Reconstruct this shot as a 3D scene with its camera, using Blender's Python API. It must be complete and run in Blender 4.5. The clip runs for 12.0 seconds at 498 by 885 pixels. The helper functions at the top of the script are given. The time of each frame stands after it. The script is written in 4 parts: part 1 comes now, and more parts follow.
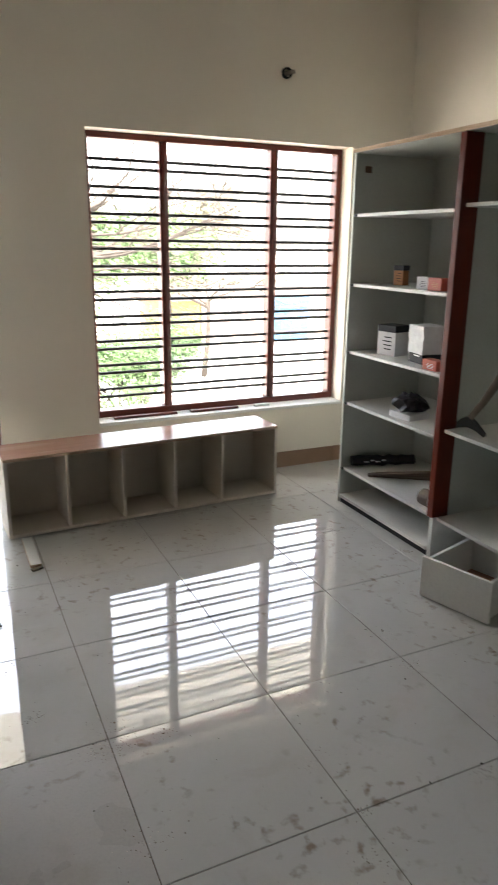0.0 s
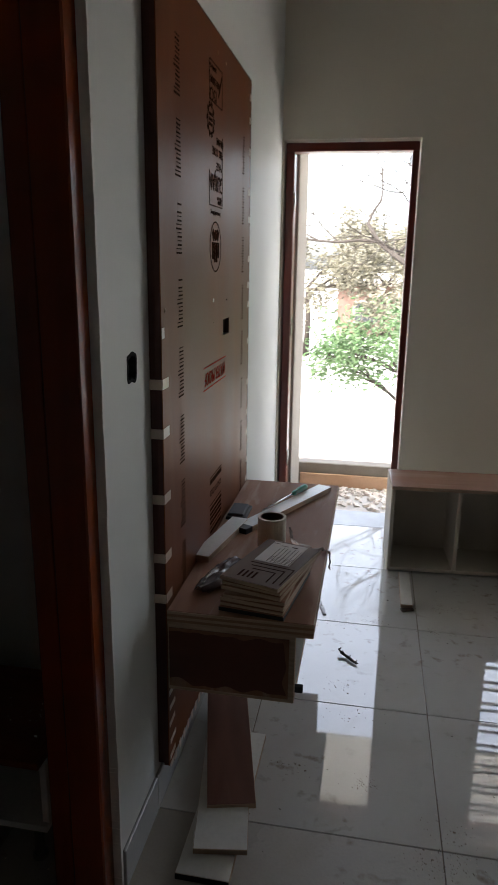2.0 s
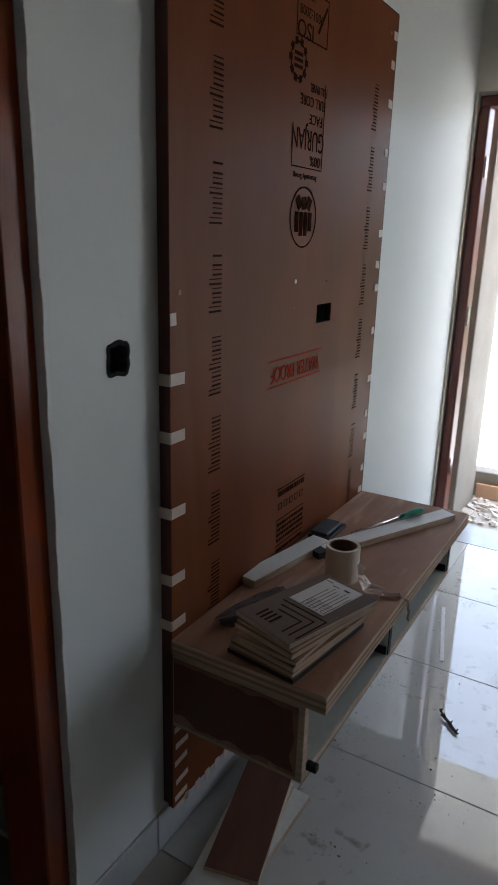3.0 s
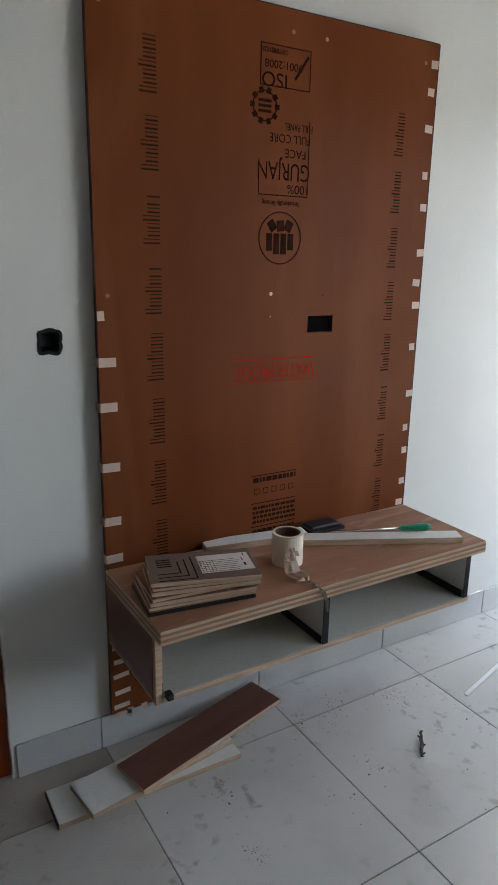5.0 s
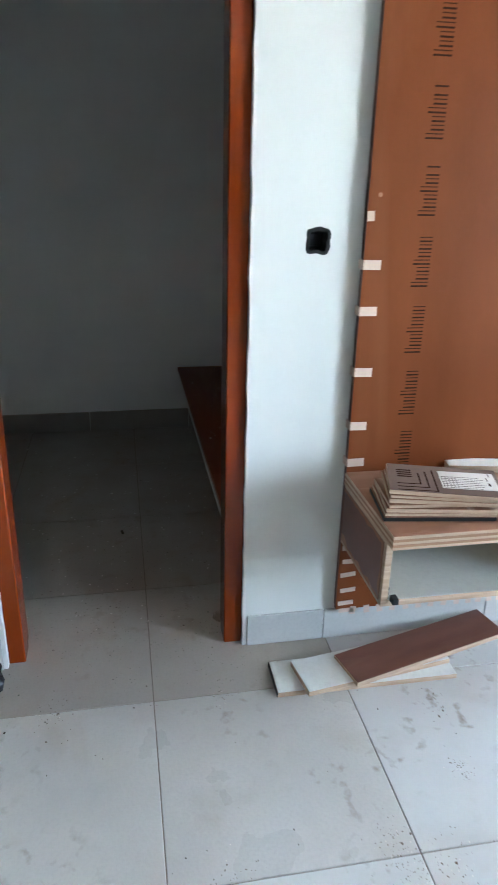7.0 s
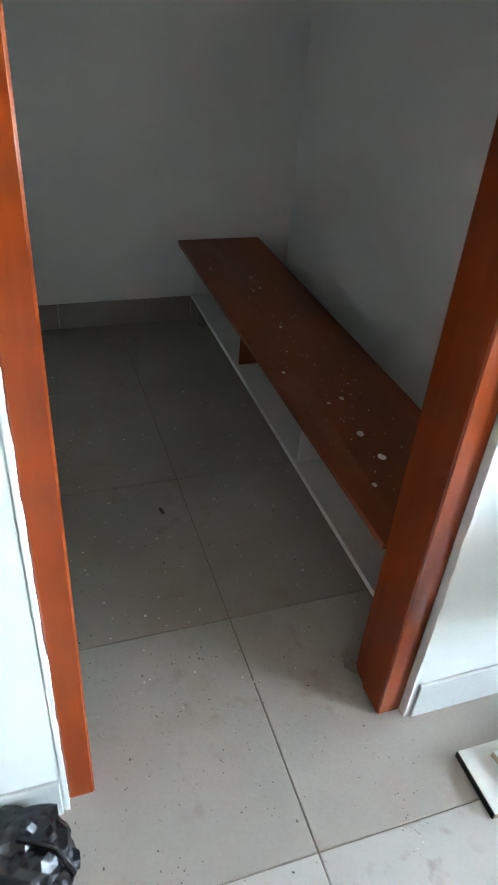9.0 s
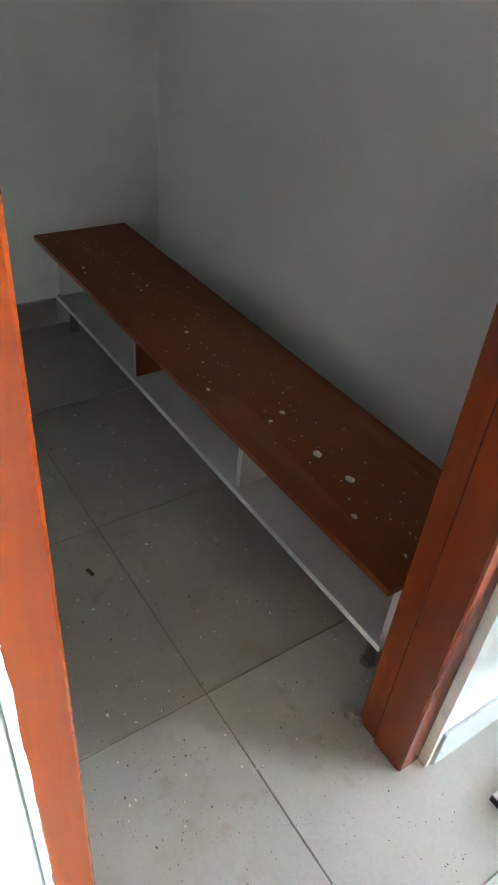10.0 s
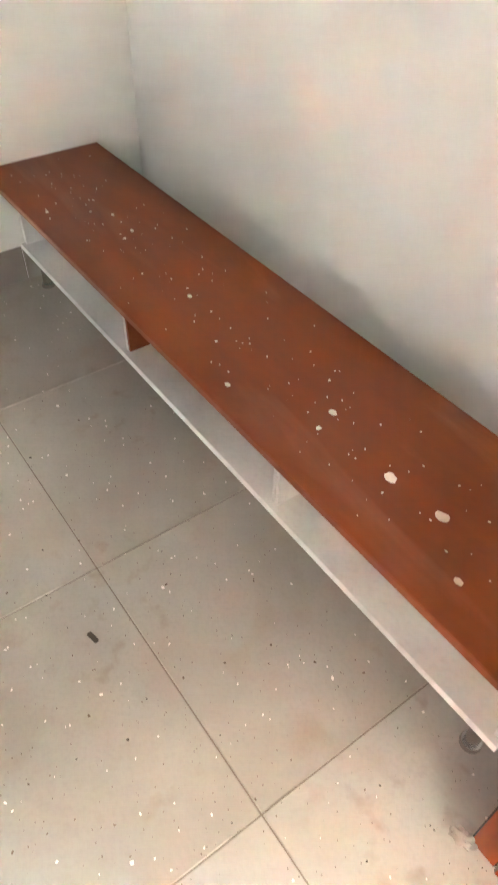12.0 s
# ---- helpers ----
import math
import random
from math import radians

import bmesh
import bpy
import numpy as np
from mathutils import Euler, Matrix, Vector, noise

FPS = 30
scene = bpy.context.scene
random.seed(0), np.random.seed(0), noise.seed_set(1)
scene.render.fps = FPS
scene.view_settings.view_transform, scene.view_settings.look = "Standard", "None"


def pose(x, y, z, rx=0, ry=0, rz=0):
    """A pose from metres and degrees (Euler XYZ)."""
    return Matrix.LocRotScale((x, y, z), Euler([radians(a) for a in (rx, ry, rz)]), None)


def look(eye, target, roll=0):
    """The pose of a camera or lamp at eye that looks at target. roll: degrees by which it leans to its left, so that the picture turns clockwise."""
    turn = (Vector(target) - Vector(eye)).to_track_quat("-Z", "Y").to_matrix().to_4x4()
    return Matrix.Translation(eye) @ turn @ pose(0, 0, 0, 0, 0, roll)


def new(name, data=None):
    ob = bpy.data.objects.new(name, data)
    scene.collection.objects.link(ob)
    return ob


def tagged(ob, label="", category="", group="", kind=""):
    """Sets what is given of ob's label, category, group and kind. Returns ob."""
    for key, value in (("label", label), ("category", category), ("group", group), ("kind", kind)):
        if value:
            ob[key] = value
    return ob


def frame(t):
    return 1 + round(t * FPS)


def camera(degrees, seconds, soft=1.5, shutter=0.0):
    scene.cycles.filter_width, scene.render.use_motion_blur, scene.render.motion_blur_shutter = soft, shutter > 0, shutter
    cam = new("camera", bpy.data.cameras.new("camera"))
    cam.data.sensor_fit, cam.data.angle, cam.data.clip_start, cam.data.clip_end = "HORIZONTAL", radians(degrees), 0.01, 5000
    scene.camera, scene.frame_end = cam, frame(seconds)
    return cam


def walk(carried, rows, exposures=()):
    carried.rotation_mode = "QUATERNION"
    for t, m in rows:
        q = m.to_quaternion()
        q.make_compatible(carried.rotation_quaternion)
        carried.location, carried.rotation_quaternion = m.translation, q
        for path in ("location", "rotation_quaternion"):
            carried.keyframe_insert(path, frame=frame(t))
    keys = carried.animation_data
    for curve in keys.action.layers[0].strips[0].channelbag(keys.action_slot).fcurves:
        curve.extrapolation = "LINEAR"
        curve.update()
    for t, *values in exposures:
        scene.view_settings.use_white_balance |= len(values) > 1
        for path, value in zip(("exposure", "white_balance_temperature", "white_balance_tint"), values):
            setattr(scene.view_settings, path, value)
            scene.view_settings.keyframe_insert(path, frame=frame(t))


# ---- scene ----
cam = camera(40.1, 12.0, soft=0.8, shutter=0.3)
PATH = [
    (0, (0.436, -4.102, 1.61), (1.238, -2.358, 1.049), 0.7),
    (0.5, (0.443, -4.106, 1.589), (1.007, -2.245, 1.122), -0.1),
    (1, (0.434, -4.101, 1.577), (0.773, -2.169, 1.188), -1.1),
    (1.2, (0.432, -4.087, 1.584), (0.64, -2.143, 1.163), -0.5),
    (1.5, (0.461, -4.013, 1.561), (0.415, -2.064, 1.115), -1.9),
    (2, (0.549, -3.77, 1.563), (0.209, -1.866, 1.055), 0.8),
    (2.5, (0.666, -3.539, 1.552), (0.073, -1.714, 0.99), 0.1),
    (3, (0.899, -3.276, 1.564), (-0.07, -1.627, 0.982), 1.6),
    (3.5, (1.1, -3.012, 1.547), (-0.086, -1.499, 0.994), 2.2),
    (3.7, (1.191, -2.91, 1.536), (-0.092, -1.491, 0.953), 6.4),
    (5.3, (1.981, -2.757, 1.556), (0.274, -1.838, 1.063), -0.2),
    (5.5, (2.046, -2.77, 1.557), (0.31, -1.902, 1.079), -0.2),
    (6, (2.087, -2.776, 1.56), (0.292, -2.032, 1.089), -0.4),
    (6.5, (2.038, -2.804, 1.537), (0.208, -2.302, 0.905), 1.3),
    (7, (1.867, -2.8, 1.5), (0.043, -2.451, 0.758), 1.3),
    (7.5, (1.675, -2.825, 1.484), (-0.177, -2.658, 0.747), 4.2),
    (7.7, (1.568, -2.878, 1.475), (-0.259, -2.665, 0.69), 5.3),
    (9.3, (0.595, -3.206, 1.394), (-0.861, -2.558, 0.185), 4.5),
    (9.5, (0.521, -3.217, 1.381), (-0.892, -2.519, 0.149), 4.6),
    (10, (0.338, -3.257, 1.383), (-0.93, -2.297, 0.17), 5.9),
    (10.5, (0.181, -3.172, 1.38), (-1.024, -2.179, 0.129), 4.3),
    (11, (0.027, -3.011, 1.323), (-1.106, -2.22, -0.122), -0.2),
    (11.5, (-0.072, -2.976, 1.305), (-1.317, -2.132, -0.013), -1.0),
    (12, (-0.113, -3.007, 1.247), (-1.239, -2.163, -0.173), 1.5),
]
EXPOSURES = [(0, 4.68, 6700, 10), (0.5, 3.85, 6700, 10), (1.0, 3.72, 6550, 10), (1.5, 3.5, 6450, 11), (2.5, 3.42, 6100, 10), (3.0, 3.7, 5850, 9), (3.7, 4.2, 5900, 9), (5.5, 4.65, 6000, 9), (6.0, 4.95, 5900, 8), (6.5, 6.05, 5450, 4),
             (7.0, 6.4, 5450, 4), (7.7, 6.5, 5400, 3), (9.5, 7.6, 5700, 1), (10.0, 7.85, 5700, 1), (10.5, 8.6, 6250, 7), (11, 9.25, 6800, 12), (11.4, 10.2, 6750, 12), (12, 10.32, 6700, 12)]

walk(cam, [(t, look(eye, target, roll)) for t, eye, target, roll in PATH], EXPOSURES)

# ---- daylight ----
world = bpy.data.worlds.new("daylight")
scene.world = world
world.use_nodes = True
wn = world.node_tree.nodes
sky = wn.new("ShaderNodeTexSky")
sky.sky_type, sky.sun_disc = "NISHITA", False
sky.sun_elevation, sky.sun_rotation = radians(58), radians(205)
sky.air_density, sky.dust_density, sky.ozone_density = 1.0, 4.0, 1.0
wn["Background"].inputs["Strength"].default_value = 0.15
haze = wn.new("ShaderNodeHueSaturation")
haze.inputs["Saturation"].default_value = 0.4
world.node_tree.links.new(sky.outputs[0], haze.inputs["Color"])
world.node_tree.links.new(haze.outputs[0], wn["Background"].inputs["Color"])
sun = new("sun", bpy.data.lights.new("sun", "SUN"))
sun.data.energy, sun.data.angle, sun.data.color = 1.1, radians(10), (1.0, 0.95, 0.88)
sun.matrix_world = look((-10, -22, 38), (0, 0, 0))


for x, z, w, h in ((0.378, 1.08, 0.72, 2.12), (2.267, 1.352, 1.82, 1.78)):
    guide = new("sky_guide", bpy.data.lights.new("sky_guide", "AREA"))  # leads the sky's own light in through the opening
    guide.data.shape, guide.data.size, guide.data.size_y = "RECTANGLE", w, h
    guide.data.cycles.is_portal = True
    guide.matrix_world = look((x, 0.46, z), (x, -1.0, z))


# ---- materials ----
def mat(name, a, b=None, rough=0.5, scale=6.0, fine=60.0, bump=0.05, metal=0.0, vary=0.0, rough2=None, stain=None, stain_scale=3.0, stain_amount=0.35, coat=0.0, stretch=(1, 1, 1), grain=0.5, spec=0.5, ior=1.5, smudge=None, smear=0.85):
    """A surface of two mixed tones at a coarse and a fine scale, with relief; stain adds a third tone in patches."""
    m = bpy.data.materials.new(name)
    m.use_nodes = True
    t = m.node_tree
    n, l = t.nodes, t.links
    p = n["Principled BSDF"]
    p.inputs["Metallic"].default_value = metal
    p.inputs["Coat Weight"].default_value = coat
    p.inputs["Coat Roughness"].default_value = 0.15
    p.inputs["Specular IOR Level"].default_value, p.inputs["IOR"].default_value = spec, ior
    b = b or tuple(v * 0.86 for v in a)
    co = n.new("ShaderNodeTexCoord")
    mp = n.new("ShaderNodeMapping")
    mp.inputs["Scale"].default_value = stretch
    l.new((n.new("ShaderNodeNewGeometry").outputs["Position"] if smudge else co.outputs["Object"]), mp.inputs["Vector"])

    def tex(s, detail=5.0, distort=0.0):
        x = n.new("ShaderNodeTexNoise")
        x.inputs["Scale"].default_value, x.inputs["Detail"].default_value, x.inputs["Distortion"].default_value = s, detail, distort
        l.new(mp.outputs[0], x.inputs["Vector"])
        return x

    def mix(fac, c1, c2):
        x = n.new("ShaderNodeMix")
        x.data_type = "RGBA"
        l.new(fac, x.inputs["Factor"])
        for s, c in ((x.inputs["A"], c1), (x.inputs["B"], c2)):
            if isinstance(c, tuple):
                s.default_value = (*c, 1)
            else:
                l.new(c, s)
        return x.outputs["Result"]

    def ramp(fac, lo, hi, v0=0.0, v1=1.0):
        x = n.new("ShaderNodeMapRange")
        x.inputs["From Min"].default_value, x.inputs["From Max"].default_value = lo, hi
        x.inputs["To Min"].default_value, x.inputs["To Max"].default_value = v0, v1
        l.new(fac, x.inputs["Value"])
        return x.outputs[0]

    big, small = tex(scale), tex(fine, 3.0)
    c = mix(ramp(big.outputs["Fac"], 0.3, 0.7), a, b)
    dark = tuple(v * 0.8 for v in a)
    c = mix(ramp(small.outputs["Fac"], 0.45, 0.8, 0.0, grain), c, dark)
    rough_out = ramp(big.outputs["Fac"], 0.3, 0.7, rough, rough if rough2 is None else rough2)
    if stain:
        st = tex(stain_scale, 8.0, 0.6)
        k = ramp(st.outputs["Fac"], 0.56, 0.74, 0.0, stain_amount)
        c = mix(k, c, stain)
    if smudge:
        where, what = tex(2.3, 3.0), tex(19.0, 14.0, 0.15)
        k = n.new("ShaderNodeMath")
        k.operation = "MULTIPLY"
        l.new(ramp(where.outputs["Fac"], 0.48, 0.60, 0.06, 1.0), k.inputs[0])
        l.new(ramp(what.outputs["Fac"], 0.57, 0.72, 0.0, smear), k.inputs[1])
        c = mix(k.outputs[0], c, smudge)
    if vary:
        oi = n.new("ShaderNodeObjectInfo")
        hs = n.new("ShaderNodeHueSaturation")
        l.new(ramp(oi.outputs["Random"], 0, 1, 1 - vary, 1 + vary), hs.inputs["Value"])
        l.new(c, hs.inputs["Color"])
        c = hs.outputs[0]
    l.new(c, p.inputs["Base Color"])
    l.new(rough_out, p.inputs["Roughness"])
    bp = n.new("ShaderNodeBump")
    bp.inputs["Strength"].default_value, bp.inputs["Distance"].default_value = bump, 0.01
    l.new(small.outputs["Fac"], bp.inputs["Height"])
    l.new(bp.outputs[0], p.inputs["Normal"])
    return m


WALL = mat("painted_wall", (0.715, 0.722, 0.69), (0.685, 0.692, 0.66), 0.6, 2.0, 90, 0.03, stain=(0.56, 0.57, 0.54), stain_scale=1.3, stain_amount=0.14, grain=0.08)
CLOSET_WALL = mat("closet_paint", (0.80, 0.795, 0.755), (0.77, 0.765, 0.725), 0.6, 2.0, 90, 0.03, stain=(0.66, 0.64, 0.58), stain_scale=1.1, stain_amount=0.14, grain=0.08)
REVEAL = mat("reveal_paint", (0.80, 0.79, 0.75), None, 0.6, 4, 80, 0.1)
CEILING = mat("ceiling_paint", (0.78, 0.77, 0.73), None, 0.7)
TILE = mat("vitrified_tile", (0.565, 0.56, 0.53), (0.525, 0.52, 0.49), 0.008, 3.0, 120, 0.0, vary=0.03, rough2=0.04, stain=(0.42, 0.375, 0.31), stain_scale=5.0, stain_amount=0.3, grain=0.15, ior=1.8, smudge=(0.22, 0.155, 0.105))
# dusty matte tiles; tones also step darker toward the closet, standing in for shade
TILE_DUSTY_SHADE = mat("dusty_shade_tile", (0.378, 0.343, 0.296), (0.328, 0.296, 0.252), 0.45, 3.0, 110, 0.05, vary=0.03, rough2=0.65, stain=(0.29, 0.21, 0.14), stain_scale=4.0, stain_amount=0.45, grain=0.5, smudge=(0.20, 0.14, 0.095), spec=0.3, smear=0.4)
TILE_CLOSET_SHADE = mat("closet_shade_tile", (0.325, 0.286, 0.240), (0.282, 0.246, 0.204), 0.5, 3.0, 110, 0.05, vary=0.03, rough2=0.7, stain=(0.25, 0.18, 0.12), stain_scale=4.0, stain_amount=0.45, grain=0.5, smudge=(0.20, 0.14, 0.095), spec=0.3, smear=0.4)
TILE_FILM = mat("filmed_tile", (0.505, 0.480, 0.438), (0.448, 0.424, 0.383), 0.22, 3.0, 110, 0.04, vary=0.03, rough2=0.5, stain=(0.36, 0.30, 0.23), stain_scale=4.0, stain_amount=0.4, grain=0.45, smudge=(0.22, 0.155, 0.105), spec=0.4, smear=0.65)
DIRT = mat("brown_dirt", (0.15, 0.10, 0.065), (0.09, 0.06, 0.04), 0.9, 30, 200, 0.2)
WALL_WARM = mat("warm_painted_wall", (0.745, 0.685, 0.575), (0.715, 0.655, 0.545), 0.6, 2.0, 90, 0.03, stain=(0.58, 0.53, 0.45), stain_scale=1.3, stain_amount=0.14, grain=0.08)
SKIRTWARM = mat("brown_skirting", (0.30, 0.19, 0.12), (0.26, 0.16, 0.10), 0.35, 5, 90, 0.02, vary=0.05)
GROUT = mat("dark_grout", (0.19, 0.15, 0.115), None, 0.9, 20, 200, 0.2)
SKIRT = mat("skirting_tile", (0.56, 0.56, 0.54), (0.50, 0.50, 0.48), 0.25, 5, 90, 0.02, vary=0.05)
# browner and darker than the room's skirting
SKIRTCLOSET = mat("closet_skirting", (0.34, 0.31, 0.27), (0.29, 0.26, 0.22), 0.5, 5, 90, 0.03, vary=0.05)
GRANITE = mat("threshold_stone", (0.42, 0.44, 0.46), (0.34, 0.36, 0.38), 0.25, 12, 150, 0.05)
FRAMEWOOD = mat("varnished_wood", (0.235, 0.039, 0.0043), (0.165, 0.023, 0.0022), 0.20, 2.5, 40, 0.03, stretch=(6, 6, 0.5), spec=0.4, grain=0.3, stain=(0.36, 0.085, 0.02), stain_scale=1.4, stain_amount=0.3)
POSTWOOD = mat("dark_red_laminate", (0.15, 0.020, 0.008), (0.11, 0.014, 0.006), 0.34, 2.5, 40, 0.03, stretch=(6, 6, 0.5), spec=0.35, grain=0.3)
WINWOOD = mat("window_wood", (0.15, 0.024, 0.012), (0.105, 0.016, 0.009), 0.32, 3, 40, 0.06, stretch=(1, 6, 1))
IRON = mat("window_bar_iron", (0.03, 0.028, 0.026), None, 0.5, 20, 100, 0.1)
PLY = mat("ply_face", (0.190, 0.0572, 0.0185), (0.131, 0.0369, 0.0114), 0.48, 1.6, 70, 0.02, stretch=(1, 2.2, 0.6), rough2=0.38, stain=(0.21, 0.08, 0.034), stain_scale=1.4, stain_amount=0.5, ior=1.16, grain=0.3)
# flat black that stands in for the shade inside the panel's hole
HOLESHADE = mat("hole_shade_black", (0.008, 0.008, 0.008), None, 1.0, 10, 80, 0.0, spec=0.0)
MAROON = mat("maroon_face", (0.135, 0.042, 0.024), (0.10, 0.030, 0.017), 0.38, 3, 60, 0.03, stain=(0.20, 0.09, 0.055), stain_amount=0.4, ior=1.45)
BROWNLAM = mat("brown_board_face", (0.185, 0.088, 0.062), (0.12, 0.052, 0.037), 0.28, 3, 60, 0.03, stretch=(1, 5, 1), stain=(0.19, 0.12, 0.09), stain_amount=0.5)
PRINTCARD = mat("printed_grey_ply", (0.19, 0.135, 0.105), (0.15, 0.10, 0.078), 0.6, 4, 60, 0.03, stain=(0.26, 0.185, 0.145), stain_amount=0.3, spec=0.1)
PLYMID = mat("ply_glue_line", (0.32, 0.18, 0.10), None, 0.7, 8, 80, 0.1)
PLYDARK = mat("ply_edge_dark", (0.075, 0.014, 0.008), None, 0.5, 8, 80, 0.1)
PLYTOP = mat("bare_ply_face", (0.34, 0.175, 0.105), (0.25, 0.12, 0.068), 0.6, 4, 60, 0.08, stretch=(4, 0.7, 1), rough2=0.7, stain=(0.50, 0.37, 0.28), stain_scale=5.0, stain_amount=0.6, spec=0.2)
PLYEDGE = mat("raw_ply_edge", (0.58, 0.43, 0.30), (0.36, 0.24, 0.15), 0.7, 10, 60, 0.15, stretch=(1, 0.6, 10))
LAMWHITE = mat("white_laminate", (0.72, 0.72, 0.68), (0.67, 0.67, 0.63), 0.35, 3, 80, 0.02, stain=(0.5, 0.48, 0.44), stain_amount=0.2)
LAMGREY = mat("pale_laminate", (0.57, 0.59, 0.545), (0.53, 0.55, 0.505), 0.4, 3, 80, 0.02, stain=(0.48, 0.46, 0.40), stain_amount=0.25)
CABINSIDE = mat("beige_liner", (0.66, 0.60, 0.51), (0.60, 0.54, 0.45), 0.5, 3, 70, 0.03, stain=(0.46, 0.38, 0.29), stain_amount=0.3, grain=0.25)
BOXTOP = mat("brown_laminate", (0.36, 0.20, 0.14), (0.32, 0.17, 0.115), 0.22, 3, 60, 0.02, stretch=(0.6, 5, 1), stain=(0.48, 0.36, 0.29), stain_amount=0.3)
BENCHTOP = mat("bench_ply_top", (0.255, 0.058, 0.011), (0.18, 0.039, 0.0075), 0.42, 2.5, 60, 0.03, stretch=(0.6, 4, 1), stain=(0.36, 0.15, 0.075), stain_scale=2.2, stain_amount=0.4, spec=0.25, grain=0.3)
GREYWOOD = mat("weathered_wood", (0.17, 0.13, 0.10), (0.12, 0.09, 0.065), 0.75, 6, 70, 0.15, stretch=(1, 6, 1))
BLACK = mat("black_edge_band", (0.018, 0.018, 0.018), None, 0.5, 10, 80, 0.05, spec=0.2)
ROLLTAPE = mat("cream_tape_roll", (0.76, 0.69, 0.57), (0.70, 0.62, 0.50), 0.55, 14, 120, 0.05)
MASK = mat("masking_tape", (0.64, 0.51, 0.43), (0.56, 0.43, 0.35), 0.6, 10, 120, 0.1)
INK = mat("printed_ink", (0.030, 0.014, 0.009), (0.048, 0.020, 0.012), 0.9, 25, 90, 0.0, spec=0.0)
REDINK = mat("red_printed_ink", (0.42, 0.022, 0.014), (0.30, 0.02, 0.012), 0.9, 25, 90, 0.0, spec=0.0)
PAPER = mat("paper_label", (0.74, 0.70, 0.64), None, 0.7, 10, 120, 0.05)
STEEL = mat("chrome_steel", (0.62, 0.62, 0.62), None, 0.2, 10, 100, 0.02, metal=1.0)
GREENPL = mat("green_plastic", (0.01, 0.24, 0.12), None, 0.3)
CARD = mat("kraft_card", (0.16, 0.085, 0.045), None, 0.8)
WHITEPL = mat("white_card", (0.75, 0.75, 0.75), (0.68, 0.68, 0.70), 0.5)
BLUEBLK = mat("dark_plastic", (0.026, 0.026, 0.032), None, 0.5, spec=0.25)
REDCARD = mat("red_card", (0.50, 0.10, 0.06), None, 0.5)
ORANGECARD = mat("orange_card", (0.50, 0.22, 0.08), None, 0.5)
BAGPL = mat("black_bag_film", (0.006, 0.006, 0.008), None, 0.25, 8, 40, 0.15)
CLEARPL = mat("crumpled_film", (0.74, 0.58, 0.46), None, 0.2, 10, 60, 0.3)
CLEARPL.node_tree.nodes["Principled BSDF"].inputs["Transmission Weight"].default_value = 0.55
GREYFILM = mat("shiny_grey_film", (0.11, 0.085, 0.085), (0.075, 0.055, 0.055), 0.2, 14, 60, 0.05)
DUSTWHITE = mat("paint_flake", (0.80, 0.72, 0.62), None, 0.8)
DEBRIS = mat("dark_debris", (0.06, 0.045, 0.03), None, 0.8)
PLASTER = mat("grey_plaster", (0.27, 0.235, 0.195), (0.215, 0.185, 0.15), 0.8, 4, 60, 0.2, stain=(0.36, 0.32, 0.28), stain_amount=0.4)
# pale tone stands in for sunlight on the balcony floor
SUNLITCON = mat("sunlit_concrete", (0.62, 0.58, 0.53), (0.52, 0.48, 0.43), 0.85, 4, 60, 0.2)
# raw mortar taken down to near black, the box holes' shade put into it
MORTARSHADE = mat("raw_mortar_shaded", (0.035, 0.036, 0.036), (0.022, 0.022, 0.022), 1.0, 20, 90, 0.5, spec=0.05)
BRICKY = mat("orange_plank", (0.62, 0.40, 0.26), (0.54, 0.33, 0.20), 0.7, 4, 50, 0.1)
# whitened so that the rubble looks sunlit below the sunshade
RUBBLE_SUNLIT = mat("rubble", (0.80, 0.76, 0.70), (0.70, 0.58, 0.48), 0.9, 30, 120, 0.4)
GROUND = mat("pale_ground", (0.48, 0.46, 0.42), (0.40, 0.38, 0.34), 0.9, 0.2, 6, 0.2)
BARK = mat("bark", (0.05, 0.042, 0.036), (0.036, 0.030, 0.025), 0.95, 8, 50, 0.4, spec=0.1)
LEAF = mat("leaf", (0.050, 0.105, 0.030), (0.062, 0.100, 0.034), 0.5, 2, 20, 0.0)
LEAFDRY = mat("dry_leaf", (0.11, 0.10, 0.06), (0.09, 0.08, 0.055), 0.6, 2, 20, 0.0)
HOUSEWALL = mat("house_render", (0.32, 0.28, 0.24), (0.27, 0.235, 0.2), 0.9, 1, 20, 0.1)
HOUSEBRICK = mat("house_brick", (0.17, 0.105, 0.08), (0.135, 0.085, 0.065), 0.9, 2, 30, 0.1)
HOUSEYELLOW = mat("yellow_render", (0.36, 0.22, 0.07), None, 0.9, 1, 20, 0.1)
DARKGLASS = mat("dark_pane", (0.05, 0.055, 0.06), None, 0.1)
BLUESHEET = mat("blue_sheet", (0.015, 0.13, 0.27), None, 0.5, 2, 30, 0.1)


# ---- mesh helpers ----
def add_box(bm, lo, hi, m=None):
    (x0, y0, z0), (x1, y1, z1) = lo, hi
    v = [Vector(c) for c in ((x0, y0, z0), (x1, y0, z0), (x1, y1, z0), (x0, y1, z0), (x0, y0, z1), (x1, y0, z1), (x1, y1, z1), (x0, y1, z1))]
    v = [bm.verts.new(m @ c if m else c) for c in v]
    for f in ((0, 3, 2, 1), (4, 5, 6, 7), (0, 1, 5, 4), (1, 2, 6, 5), (2, 3, 7, 6), (3, 0, 4, 7)):
        bm.faces.new([v[i] for i in f])
    return bm


